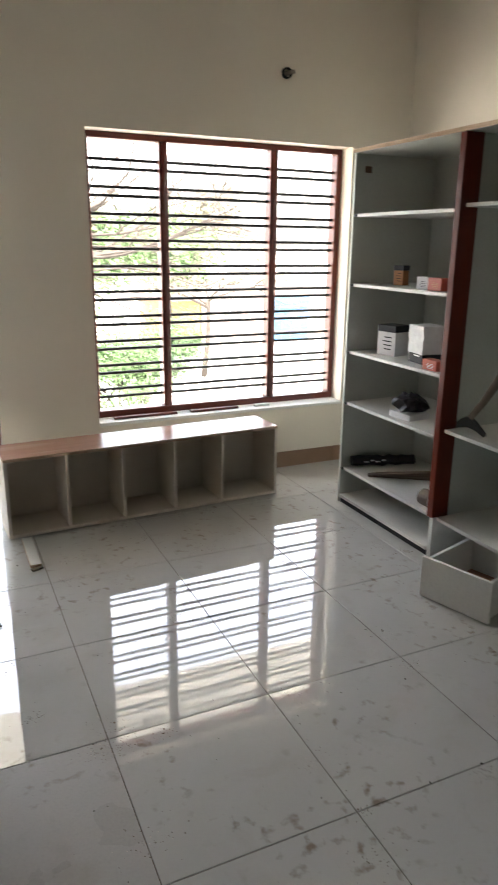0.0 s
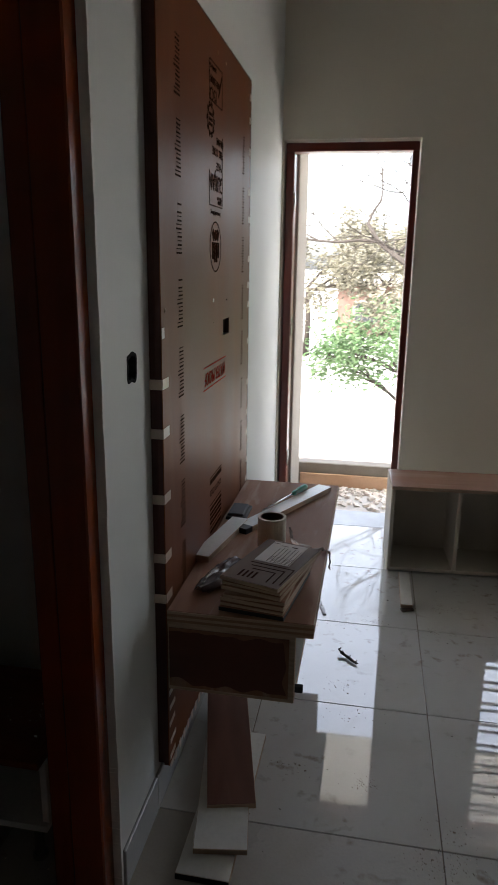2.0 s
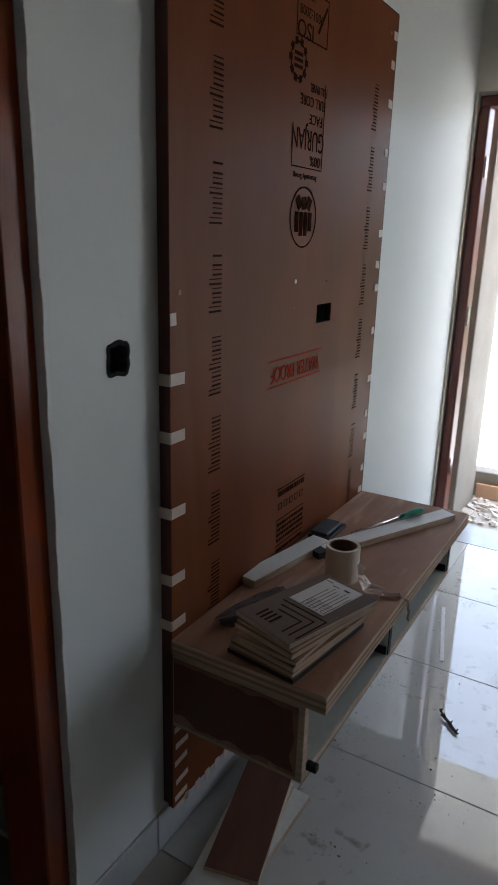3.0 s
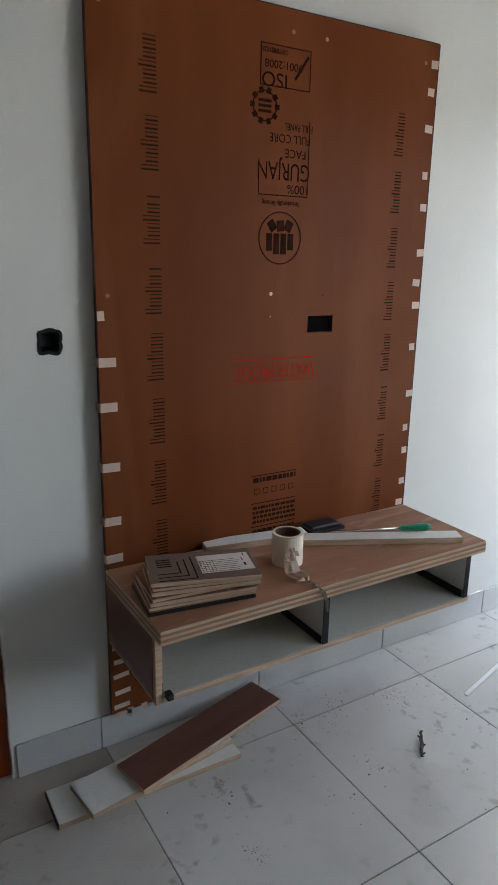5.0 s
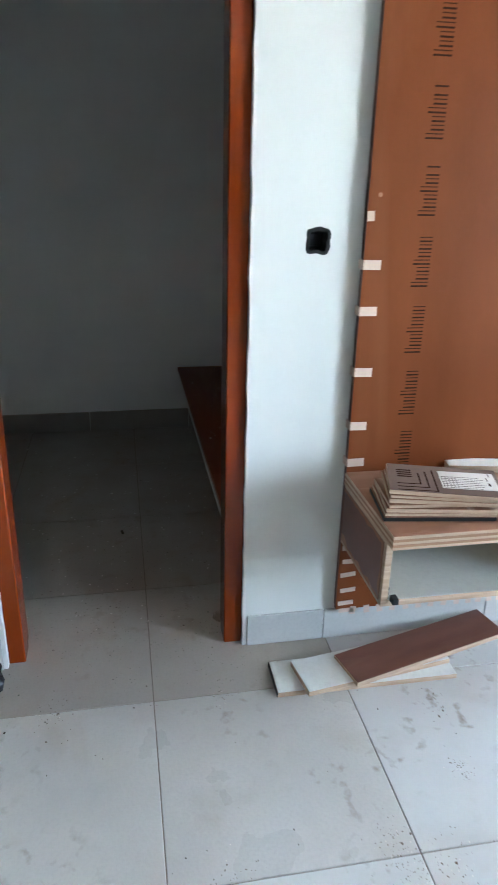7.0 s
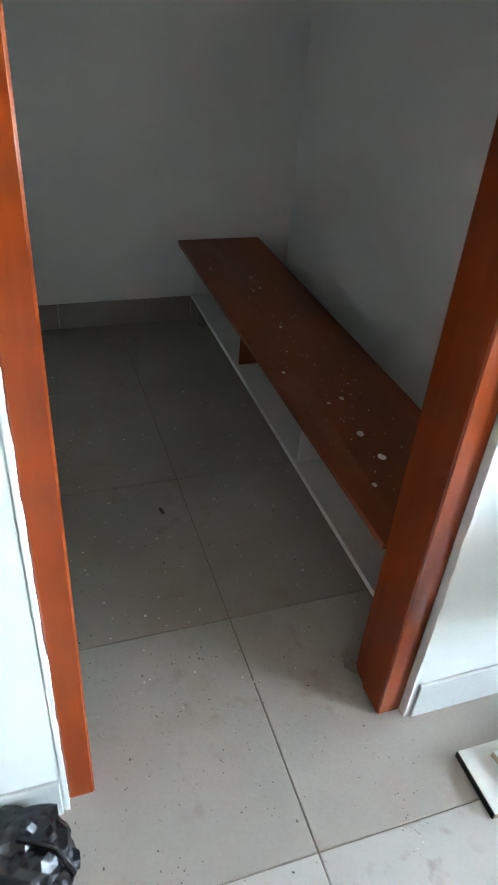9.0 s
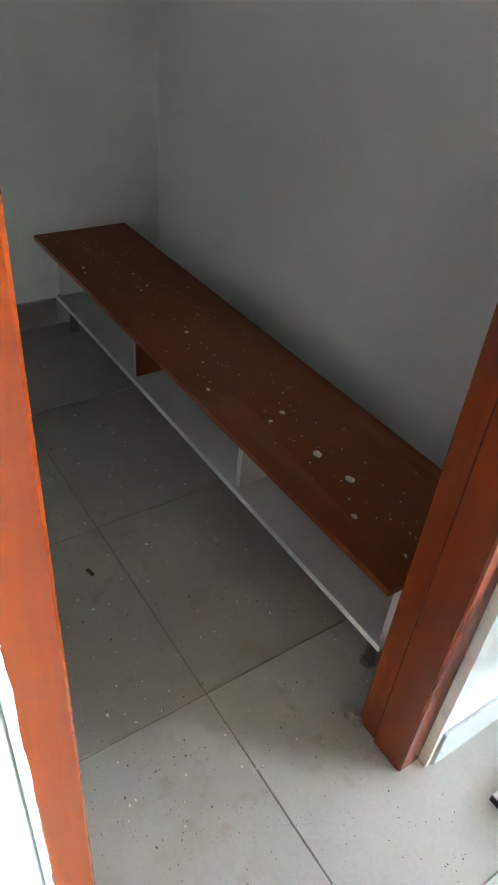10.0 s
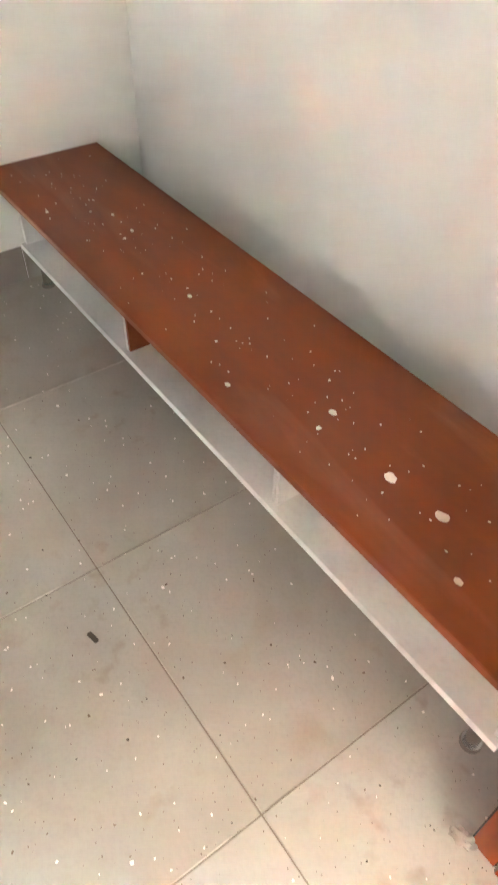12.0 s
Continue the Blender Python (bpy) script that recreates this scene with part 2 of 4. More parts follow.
def box(lo, hi, bevel=0.0015, m=None):
    bm = add_box(bmesh.new(), lo, hi, m)
    if bevel:
        bmesh.ops.bevel(bm, geom=bm.edges[:], offset=bevel, segments=1, affect="EDGES")
    return bm


def tube(bm, points, radii, sides=8, cap=True):
    rings = []
    for i, p in enumerate(points):
        p = Vector(p)
        a = Vector(points[max(i - 1, 0)])
        b = Vector(points[min(i + 1, len(points) - 1)])
        q = (b - a).normalized().to_track_quat("Z", "Y")
        rings.append([bm.verts.new(p + q @ Vector((math.cos(k * math.tau / sides), math.sin(k * math.tau / sides), 0)) * radii[i]) for k in range(sides)])
    for r, s in zip(rings, rings[1:]):
        for k in range(sides):
            bm.faces.new((r[k], r[(k + 1) % sides], s[(k + 1) % sides], s[k]))
    if cap:
        bm.faces.new(rings[0][::-1])
        bm.faces.new(rings[-1])
    return bm


def lathe(profile, sides=24, m=None):
    """profile: (radius, z) pairs turned round the z axis into a closed ring."""
    bm = bmesh.new()
    rings = [[bm.verts.new((r * math.cos(k * math.tau / sides), r * math.sin(k * math.tau / sides), z)) for k in range(sides)] for r, z in profile]
    for r, s in zip(rings, rings[1:] + rings[:1]):
        for k in range(sides):
            bm.faces.new((r[k], r[(k + 1) % sides], s[(k + 1) % sides], s[k]))
    if m:
        bm.transform(m)
    return bm


def mesh_of(name, bm, material, smooth=False):
    me = bpy.data.meshes.new(name)
    bmesh.ops.recalc_face_normals(bm, faces=bm.faces[:])
    bm.to_mesh(me)
    bm.free()
    me.materials.append(material)
    if smooth:
        for p in me.polygons:
            p.use_smooth = True
    return me


def part(name, bm, material, parent, label="", smooth=False):
    ob = new(name, mesh_of(name, bm, material, smooth))
    ob.parent = parent
    if parent and parent.type == "EMPTY" and "base" in parent:
        ob.location = -Vector(parent["base"])
    if label:
        ob["label"] = label
    return ob


def sub(name, bm, material, parent, label="", smooth=False):
    """A piece of a part that already lies in its thing's own space."""
    ob = new(name, mesh_of(name, bm, material, smooth))
    ob.parent = parent
    if label:
        ob["label"] = label
    return ob


def thing(name, base, label, category, group="", kind=""):
    ob = new(name)
    ob.empty_display_size = 0.05
    ob.location = base
    ob["base"] = base
    return tagged(ob, label, category, group, kind)


def solo(name, bm, material, label, category, group="", kind="", smooth=False, m=None):
    ob = new(name, mesh_of(name, bm, material, smooth))
    if m:
        ob.matrix_world = m
    return tagged(ob, label, category, group, kind)


def holed(axis, at, thick, u0, u1, z0, z1, holes):
    """A wall across the given axis, from at to at + thick, with rectangular holes (u0, u1, z0, z1) through it."""
    us = sorted({u0, u1, *(v for h in holes for v in h[:2])})
    zs = sorted({z0, z1, *(v for h in holes for v in h[2:])})
    bm, made = bmesh.new(), {}

    def vert(u, w, z):
        key = (round(u, 5), round(w, 5), round(z, 5))
        if key not in made:
            made[key] = bm.verts.new((w, u, z) if axis == "x" else (u, w, z))
        return made[key]

    def solid(i, j):
        if not (0 <= i < len(us) - 1 and 0 <= j < len(zs) - 1):
            return False
        u, z = (us[i] + us[i + 1]) / 2, (zs[j] + zs[j + 1]) / 2
        return not any(h[0] < u < h[1] and h[2] < z < h[3] for h in holes)

    a, b = at, at + thick
    for i in range(len(us) - 1):
        for j in range(len(zs) - 1):
            if not solid(i, j):
                continue
            p, q, r, s = us[i], us[i + 1], zs[j], zs[j + 1]
            for w in (a, b):
                bm.faces.new((vert(p, w, r), vert(q, w, r), vert(q, w, s), vert(p, w, s)))
            for di, dj, c in ((-1, 0, (p, r, p, s)), (1, 0, (q, r, q, s)), (0, -1, (p, r, q, r)), (0, 1, (p, s, q, s))):
                if not solid(i + di, j + dj):
                    bm.faces.new((vert(c[0], a, c[1]), vert(c[2], a, c[3]), vert(c[2], b, c[3]), vert(c[0], b, c[1])))
    return bm


# ---- the room's shell ----
ROOM_E, ROOM_N, ROOM_S, TOP = 3.66, 0.22, -9.4, 3.3
CLOSET_W, CLOSET_N = -2.15, -1.96
DOOR_N = (0.012, 0.744, -0.1, 2.218)
WIN_N = (1.348, 3.185, 0.455, 2.250)
SWITCH = (-2.294, -2.234, 1.294, 1.354)
wall_north = solo("wall_north", holed("y", ROOM_N, 0.23, -0.155, ROOM_E + 0.2, -0.1, TOP, [DOOR_N, WIN_N, (2.625, 2.685, 2.63, 2.68), (1.645, 1.705, 2.975, 3.035)]), WALL_WARM,
                  "cream painted wall with a doorway and a barred window", "wall", kind="structure")
wall_west = solo("wall_west", holed("x", -0.155, 0.155, ROOM_S, ROOM_N, -0.1, TOP, [(-3.213, -2.448, -0.1, 2.26), SWITCH]), WALL,
                 "cream painted wall with a closet doorway", "wall", kind="structure")
wall_east = solo("wall_east", box((ROOM_E, ROOM_S, -0.1), (ROOM_E + 0.2, ROOM_N, TOP), 0), WALL_WARM, "unseen plain cream wall closing the far south end behind the shelves", "wall", kind="structure")
# unseen wall, set far south so that less light bounces back
wall_south = solo("wall_south", box((CLOSET_W - 0.18, ROOM_S - 0.2, -0.1), (ROOM_E + 0.2, ROOM_S, TOP), 0), WALL, "unseen plain cream wall closing the far south end", "wall", kind="structure")
ceiling = solo("ceiling", box((CLOSET_W - 0.18, ROOM_S - 0.2, TOP), (ROOM_E + 0.2, ROOM_N + 0.23, TOP + 0.15), 0), CEILING, "plain white painted ceiling", "ceiling", kind="structure")
wall_closet_far = solo("wall_closet_far", box((CLOSET_W - 0.18, ROOM_S, -0.1), (CLOSET_W, -1.76, TOP), 0), CLOSET_WALL, "off-white closet end wall", "wall", kind="structure")
wall_closet_side = solo("wall_closet_side", box((CLOSET_W, CLOSET_N, -0.1), (-0.155, -1.76, TOP), 0), CLOSET_WALL, "off-white closet side wall above the bench", "wall", kind="structure")
wall_closet_south = solo("wall_closet_south", box((CLOSET_W, -4.3, -0.1), (-0.155, -4.1, TOP), 0), CLOSET_WALL, "off-white closet side wall", "wall", kind="structure")
floor = solo("floor", box((CLOSET_W - 0.18, ROOM_S - 0.2, -0.12), (ROOM_E + 0.2, ROOM_N + 0.24, -0.005), 0), GROUT, "floor of large glossy cream vitrified tiles", "floor", kind="structure")

solo("lower_storey", box((CLOSET_W - 0.18, ROOM_S - 0.2, -3.2), (ROOM_E + 0.2, ROOM_N + 0.23, -0.121), 0), WALL, "plain lower storey of the house", "wall", kind="structure")

# plugs of the open electrical boxes
box_west = thing("switch_box", (-0.05, -2.264, 1.28), "open square dark switch box hole in the wall", "switch box")
part("back_plate", box((-0.09, -2.316, 1.271), (-0.05, -2.212, 1.377), 0.002), MORTARSHADE, box_west)
rim, rings = bmesh.new(), []
for k in range(30):
    q = k * math.tau / 30
    c, s = math.cos(q), math.sin(q)
    e = 0.031 / (abs(c) ** 5 + abs(s) ** 5) ** 0.2
    w = noise.noise(Vector((c * 1.9, s * 1.9, 3.3))) * 0.007
    rings.append([rim.verts.new((x, -2.264 + c * (e + d + w), 1.324 + s * (e + d + w))) for x, d in ((0.0006, 0.005), (0.0022, 0.0), (0.0012, -0.0055), (-0.045, -0.006))])
for r, s in zip(rings, rings[1:] + rings[:1]):
    for k in range(3):
        rim.faces.new((r[k], s[k], s[k + 1], r[k + 1]))
part("broken_rim", rim, MORTARSHADE, box_west)
part("cover_tab", box((-0.045, -2.283, 1.306), (-0.03, -2.246, 1.344), 0.004), BLUEBLK, box_west)
for n, (x, z) in enumerate(((2.655, 2.655), (1.675, 3.005))):
    jb = thing("junction_box", (x, ROOM_N + 0.03, z - 0.03), "open round dark wiring box in the wall", "junction box", "wall boxes")
    part("box_back", box((x - 0.04, ROOM_N + 0.05, z - 0.04), (x + 0.04, ROOM_N + 0.08, z + 0.04), 0.002), MORTARSHADE, jb)
    part("collar", lathe([(0.034, -0.003), (0.034, 0.02), (0.026, 0.02), (0.026, -0.003)], 9, pose(x, ROOM_N, z, 90)), MORTARSHADE, jb)
    part("cable_end", tube(bmesh.new(), [(x, ROOM_N + 0.05, z), (x + 0.012, ROOM_N - 0.01, z + 0.004), (x + (0.05 if n == 0 else 0.005), ROOM_N - 0.022, z + 0.012)], [0.016, 0.014, 0.012], 8), PLASTER if n == 0 else DEBRIS, jb, smooth=True)

# ---- barred window ----
win = thing("window_1", (2.266, 0.36, 0.45), "wide brown wooden window frame with paired iron bars", "window", kind="structure")
WX0, WX1, WZ0, WZ1 = 1.348, 3.185, 0.47, 2.250
FY0, FY1 = 0.350, 0.440
part("window_frame", box((WX0, FY0, WZ1 - 0.036), (WX1, FY1, WZ1), 0.004), WINWOOD, win)
part("window_frame", box((WX0, FY0, WZ0), (WX1, FY1, WZ0 + 0.045), 0.004), WINWOOD, win)
for x in (WX0, WX1 - 0.042):
    part("window_frame", box((x, FY0 + 0.001, WZ0 + 0.045), (x + 0.042, FY1, WZ1 - 0.036), 0.004), WINWOOD, win)
for x in (1.836, 2.624):
    part("mullion", box((x, FY0 + 0.003, WZ0 + 0.045), (x + 0.057, FY1, WZ1 - 0.036), 0.004), WINWOOD, win)
    part("mullion_bead", box((x + 0.018, FY0 - 0.006, WZ0 + 0.045), (x + 0.036, FY0 + 0.004, WZ1 - 0.036), 0.002), WINWOOD, win)
part("window_sill", box((WX0 + 0.004, ROOM_N - 0.012, 0.448), (WX1 - 0.004, FY0, WZ0 - 0.0005), 0.003), REVEAL, win, "white painted sill with scraps of timber")
bar_mesh = mesh_of("window_bar", tube(bmesh.new(), [(WX0 + 0.02, 0.395, 0), (WX1 - 0.03, 0.395, 0)], [0.0104, 0.0104], 8), IRON)
for k in range(10):
    for dz in (0.0, 0.052):
        z = 2.098 - 0.1605 * k - dz
        ob = new("window_bar", bar_mesh)
        ob.parent = win
        ob.location = Vector((0, random.uniform(-0.002, 0.002), z)) - Vector(win["base"])
for x, w in ((1.46, 0.44), (2.0, 0.36), (2.49, 0.12)):
    solo("timber_scrap", box((x, 0.27, WZ0), (x + w, 0.305, WZ0 + 0.015), 0.002), WINWOOD if w > 0.2 else LAMWHITE, "thin timber strip lying on the window sill", "timber strip", "strips on the sill")

# ---- balcony doorway ----
bd = thing("door_1", (0.378, 0.3, 0.0), "brown wooden door frame of the balcony doorway, no leaf", "door frame", kind="structure")
part("door_jamb", box((0.018, 0.25, 0.0), (0.066, 0.35, 2.160), 0.004), WINWOOD, bd)
part("door_jamb", box((0.700, 0.25, 0.0), (0.738, 0.35, 2.160), 0.004), WINWOOD, bd)
part("door_head", box((0.018, 0.249, 2.160), (0.738, 0.35, 2.206), 0.004), WINWOOD, bd)
for z in (0.35, 1.15, 1.85):
    part("hinge", box((0.065, 0.27, z), (0.073, 0.295, z + 0.1), 0.002), STEEL, bd)
solo("threshold", box((-0.02, 0.242, -0.004), (0.76, 0.505, 0.001), 0.001), GRANITE, "grey stone threshold strip of the balcony door", "threshold", kind="structure")
balcony = solo("balcony_slab", box((-0.8, 0.506, -0.12), (3.7, 1.08, -0.01), 0.004), SUNLITCON, "dusty concrete balcony slab, pale tone standing in for sunlight", "balcony", kind="structure")
solo("balcony_curb", box((-0.8, 1.03, -0.01), (1.3, 1.15, 0.160), 0.006), PLASTER, "low grey concrete balcony curb", "curb", kind="structure")
solo("balcony_side_wall", box((-0.8, 0.452, -0.01), (0.075, 0.95, 2.28), 0.004), PLASTER, "grey plastered side wall of the balcony", "wall", kind="structure")
solo("timber_plank", box((0.08, 1.002, -0.009), (1.0, 1.027, 0.085), 0.003), BRICKY, "orange-brown plank standing against the balcony curb", "plank")
solo("sunshade", box((-1.2, 0.451, 2.46), (4.6, 1.50, 2.58), 0.006), REVEAL, "white painted slab overhanging door and window", "sunshade", kind="structure")
bm = bmesh.new()
for k in range(260):
    s = random.uniform(0.004, 0.02)
    add_box(bm, (-s, -s, -s * 0.5), (s, s, s * 0.5), pose(random.uniform(0.09, 0.9), random.triangular(0.54, 0.99, 0.95), s * 0.35 - 0.008, random.uniform(-25, 25), random.uniform(-25, 25), random.uniform(0, 180)))
solo("rubble", bm, RUBBLE_SUNLIT, "broken brick and plaster rubble on the balcony", "rubble", kind="stuff")

# ---- closet doorway ----
cd = thing("door_2", (-0.09, -2.83, 0.0), "varnished red-brown wooden closet door frame, no leaf", "door frame", kind="structure")
for y0, y1, s in ((-3.211, -3.159, 1), (-2.511, -2.450, -1)):
    part("door_jamb", box((-0.100, y0, 0.0), (-0.018, y1, 2.21), 0.004), FRAMEWOOD, cd)
    a, b = (y0, y1 - 0.006) if s > 0 else (y0 + 0.006, y1)
    part("jamb_rebate", box((-0.152, a, 0.0), (-0.1005, b, 2.21), 0.003), FRAMEWOOD, cd)
part("door_head", box((-0.152, -3.211, 2.21), (-0.018, -2.450, 2.258), 0.005), FRAMEWOOD, cd)
seam = bmesh.new()
for y, side in ((-2.446, -1), (-3.215, 1)):
    z = 0.0
    while z < 2.24:
        h = 0.011
        w = 0.0045 + 0.004 * noise.noise(Vector((z * 13, y, 0))) + random.uniform(0, 0.001)
        add_box(seam, (-0.022, y - (0.004 if side > 0 else w), z), (0.002, y + (w if side > 0 else 0.004), min(z + h, 2.26)))
        z += h
bm = bmesh.new()
bmesh.ops.create_icosphere(bm, subdivisions=3, radius=1.0)
for v in bm.verts:
    v.co *= 1 + 0.5 * noise.noise(v.co * 2.3)
    v.co = Vector((v.co.x * 0.022, v.co.y * 0.013, max(v.co.z, 0.0) * 0.022))
solo("mortar_lump", bm, PLASTER, "rough grey mortar lump at the foot of the closet frame", "mortar", m=pose(-0.158, -2.513, 0.0005, 0, 0, 20))
solo("plaster_seam", seam, REVEAL, "ragged white plaster seam along the closet frame", "trim", kind="structure")


# ---- skirting ----
def skirting(name, cuts, axis, at, out, label, material=SKIRT):
    base = (at, cuts[0], 0) if axis == "x" else (cuts[0], at, 0)
    sk = thing(name, base, label, "skirting", kind="structure")
    for a, b in zip(cuts, cuts[1:]):
        lo, hi = (min(at, at + out), a + 0.0015, 0.001), (max(at, at + out), b - 0.0015, 0.118)
        if axis == "y":
            lo, hi = (lo[1], lo[0], lo[2]), (hi[1], hi[0], hi[2])
        part("skirting_tile", box(lo, hi, 0.002), material, sk)


skirting("baseboard_west", [-2.438, -2.172, -1.572, -0.972, -0.372, 0.216], "x", 0.0005, 0.009, "grey tile skirting along the panel wall")
skirting("baseboard_west_south", [-5.85, -5.05, -4.45, -3.85, -3.222], "x", 0.0005, 0.009, "grey tile skirting beside the closet doorway")
skirting("baseboard_north", [0.755, 1.32, 1.92, 2.52, 3.12, 3.655], "y", ROOM_N - 0.0005, -0.009, "brown tile skirting under the window", SKIRTWARM)
skirting("baseboard_closet", [-4.09, -3.62, -3.02, -2.42, -1.972], "x", CLOSET_W + 0.0005, 0.009, "brown-grey tile skirting at the closet end wall", SKIRTCLOSET)
skirting("baseboard_closet_side", [-2.13, -1.58, -0.98, -0.38, -0.185], "y", CLOSET_N - 0.0005, -0.009, "brown-grey tile skirting behind the closet bench", SKIRTCLOSET)

# ---- printed ply panel on the west wall ----
PX = 0.035
PY0, PY1, PZ0, PZ1 = -2.160, -0.966, 0.150, 2.252
panel = thing("wall_board", (0.02, -1.575, PZ0), "tall reddish-brown plywood wall panel with printed lettering and tape tabs", "panel")
panel.location += Vector((0, 0.019, -0.016))
HOLE = (-1.455, -1.354, 1.336, 1.390)
part("board", holed("x", PX - 0.0025, 0.0025, PY0, PY1, PZ0, PZ1, [HOLE]), PLY, panel)
part("core", holed("x", PX - 0.016, 0.0133, PY0 + 0.0005, PY1 - 0.0005, PZ0 + 0.0005, PZ1 - 0.0005, [HOLE]), PLYDARK, panel, "dark red core edge")
part("backing_frame", box((0.0005, PY0 + 0.004, PZ0 + 0.004), (PX - 0.017, PY1 - 0.004, PZ1 - 0.004), 0.001), PLYDARK, panel, "dark red backing batten")
# black sheet that gives the hole its shade
part("hole_back", box((PX - 0.0168, HOLE[0] - 0.01, HOLE[2] - 0.01), (PX - 0.0163, HOLE[1] + 0.01, HOLE[3] + 0.01), 0), HOLESHADE, panel)


def tab(y, z, w, h, tilt, face=PX):
    m = pose(face, y, z, tilt)
    bm = add_box(bmesh.new(), (0.0004, -w / 2, -h / 2), (0.0016, w / 2, h / 2), m)
    part("tape_tab", bm, MASK, panel)


for y, z, w in ((-2.150, 1.408, 0.020), (-2.135, 1.280, 0.050), (-2.135, 1.152, 0.050), (-2.134, 0.974, 0.052), (-2.135, 0.807, 0.05), (-2.134, 0.688, 0.052)):
    tab(y, z, w, 0.026, random.uniform(-5, 5))
    if w > 0.03:
        part("tape_tab", box((0.001, PY0 - 0.0025, z - 0.013), (PX, PY0 - 0.0008, z + 0.013), 0), MASK, panel)
for z in (2.19, 2.107, 1.995, 1.849, 1.746, 1.596, 1.494, 1.416, 1.268, 1.096, 0.967, 0.879, 0.757, 0.672):
    tab(-0.984 + random.uniform(-0.006, 0.004), z, random.uniform(0.02, 0.034), 0.024, random.uniform(-5, 5))
# tabs below the console and along the bottom edge
for k, z in enumerate((0.385, 0.335, 0.285, 0.225, 0.175, 0.145)):
    tab(-2.127 + 0.004 * (k % 2), z, 0.052, 0.016, 6 if k in (2,) else random.uniform(-3, 8))
y = -2.10
while y < -1.0:
    tab(y, 0.143, 0.020, 0.030, random.uniform(-12, 12))
    y += random.uniform(0.038, 0.05)
for y, z, r, mt in ((-2.126, 2.175, 0.007, PLYTOP), (-1.545, 2.195, 0.006, PLYTOP), (-1.425, 2.195, 0.006, PLYTOP), (-1.022, 2.19, 0.006, PLYTOP), (-2.128, 1.462, 0.006, PLYTOP), (-1.60, 1.462, 0.006, MASK), (-1.60, 1.392, 0.003, PLYTOP), (-1.40, 1.455, 0.003, BLACK)):
    part("screw_head", lathe([(0.0005, 0.0002), (r, 0.0002), (r, 0.0012), (0.0005, 0.0018)], 12, pose(PX, y, z, 0, 90, 0)), mt, panel)
part("edge_band", box((PX - 0.016, PY1 + 0.0003, PZ0), (PX + 0.0004, PY1 + 0.003, PZ1), 0.0003), BLACK, panel)
part("edge_band", box((PX - 0.016, PY0, PZ1 + 0.0003), (PX + 0.0004, PY1, PZ1 + 0.003), 0.0003), BLACK, panel)


def lettering(body, y, z, size, material, width=None, spin=180, extrude=0.0003):
    """Printed words on the panel's face; spin 180 stands upside down, 90 reads upwards."""
    cu = bpy.data.curves.new("lettering", "FONT")
    cu.body, cu.size, cu.extrude, cu.align_x, cu.align_y = body, size, extrude, "CENTER", "CENTER"
    tmp = bpy.data.objects.new("lettering", cu)
    scene.collection.objects.link(tmp)
    bpy.context.view_layer.update()
    me = bpy.data.meshes.new_from_object(tmp.evaluated_get(bpy.context.evaluated_depsgraph_get()))
    bpy.data.objects.remove(tmp)
    xs = [v.co.x for v in me.vertices]
    k = width / (max(xs) - min(xs)) if width else 1.0
    me.transform(pose(PX + 0.0008, y, z, 90, 0, 90) @ pose(0, 0, 0, 0, 0, spin) @ Matrix.Diagonal((k, 1, 1, 1)))
    me.materials.clear()
    me.materials.append(material)
    ob = new("lettering", me)
    ob.parent = panel
    ob.location = -Vector(panel["base"])
    return ob


def print_bar(name, bm, material):
    part(name, bm, material, panel)


def flat(bm, y0, y1, z0, z1):
    add_box(bm, (PX + 0.0004, min(y0, y1), min(z0, z1)), (PX + 0.0011, max(y0, y1), max(z0, z1)))


def outline(bm, y0, y1, z0, z1, w=0.003):
    flat(bm, y0, y1, z0, z0 + w), flat(bm, y0, y1, z1 - w, z1), flat(bm, y0, y0 + w, z0, z1), flat(bm, y1 - w, y1, z0, z1)


def stamp(y, z0, z1, depth=0.05, faint=0):
    """A maker's mark as a row of thin plain upright bars."""
    bm = bmesh.new()
    n = 14
    step = (z1 - z0) / n
    for k in range(n):
        if faint and k >= n - faint * 2 and k % 2:
            continue
        w = depth if k in (0, 1, 6, 7) else depth * 0.74
        z = z0 + k * step + (0.0015 if k % 2 else 0)
        flat(bm, y + depth / 2 - w, y + depth / 2, z, z + (0.0045 if k % 2 == 0 else 0.0025))
    print_bar("maker_mark", bm, INK)


z = 0.648
for k in range(8):
    stamp(-1.985 - 0.002 * k, z, z + 0.142, faint=0 if k not in (4, 5) else 2)
    z += 0.1905
z = 0.655
for k in range(8):
    stamp(-1.108 - 0.001 * k, z, z + 0.135, 0.038, faint=0 if k not in (1, 2) else 2)
    z += 0.178
lettering("WATER PROOF", -1.572, 1.222, 0.06, REDINK, 0.30)
bm = bmesh.new()
flat(bm, -1.735, -1.41, 1.257, 1.260), flat(bm, -1.735, -1.41, 1.186, 1.189)
print_bar("printed_rule", bm, REDINK)
lettering("CERTIFIED CO", -1.605, 2.139, 0.018, INK, 0.085)
lettering("Structurally Strong", -1.572, 1.729, 0.020, INK, 0.135)
lettering("ISO", -1.605, 2.065, 0.055, INK, 0.085)
lettering("9001:2008", -1.575, 2.105, 0.030, INK, 0.13)
lettering("FULL PANEL", -1.515, 1.945, 0.028, INK, 0.10)
lettering("FULL CORE", -1.545, 1.912, 0.034, INK, 0.145)
lettering("FACE", -1.525, 1.872, 0.034, INK, 0.075)
lettering("GURJAN", -1.565, 1.822, 0.070, INK, 0.185)
lettering("100%", -1.510, 1.772, 0.036, INK, 0.075)
bm = bmesh.new()
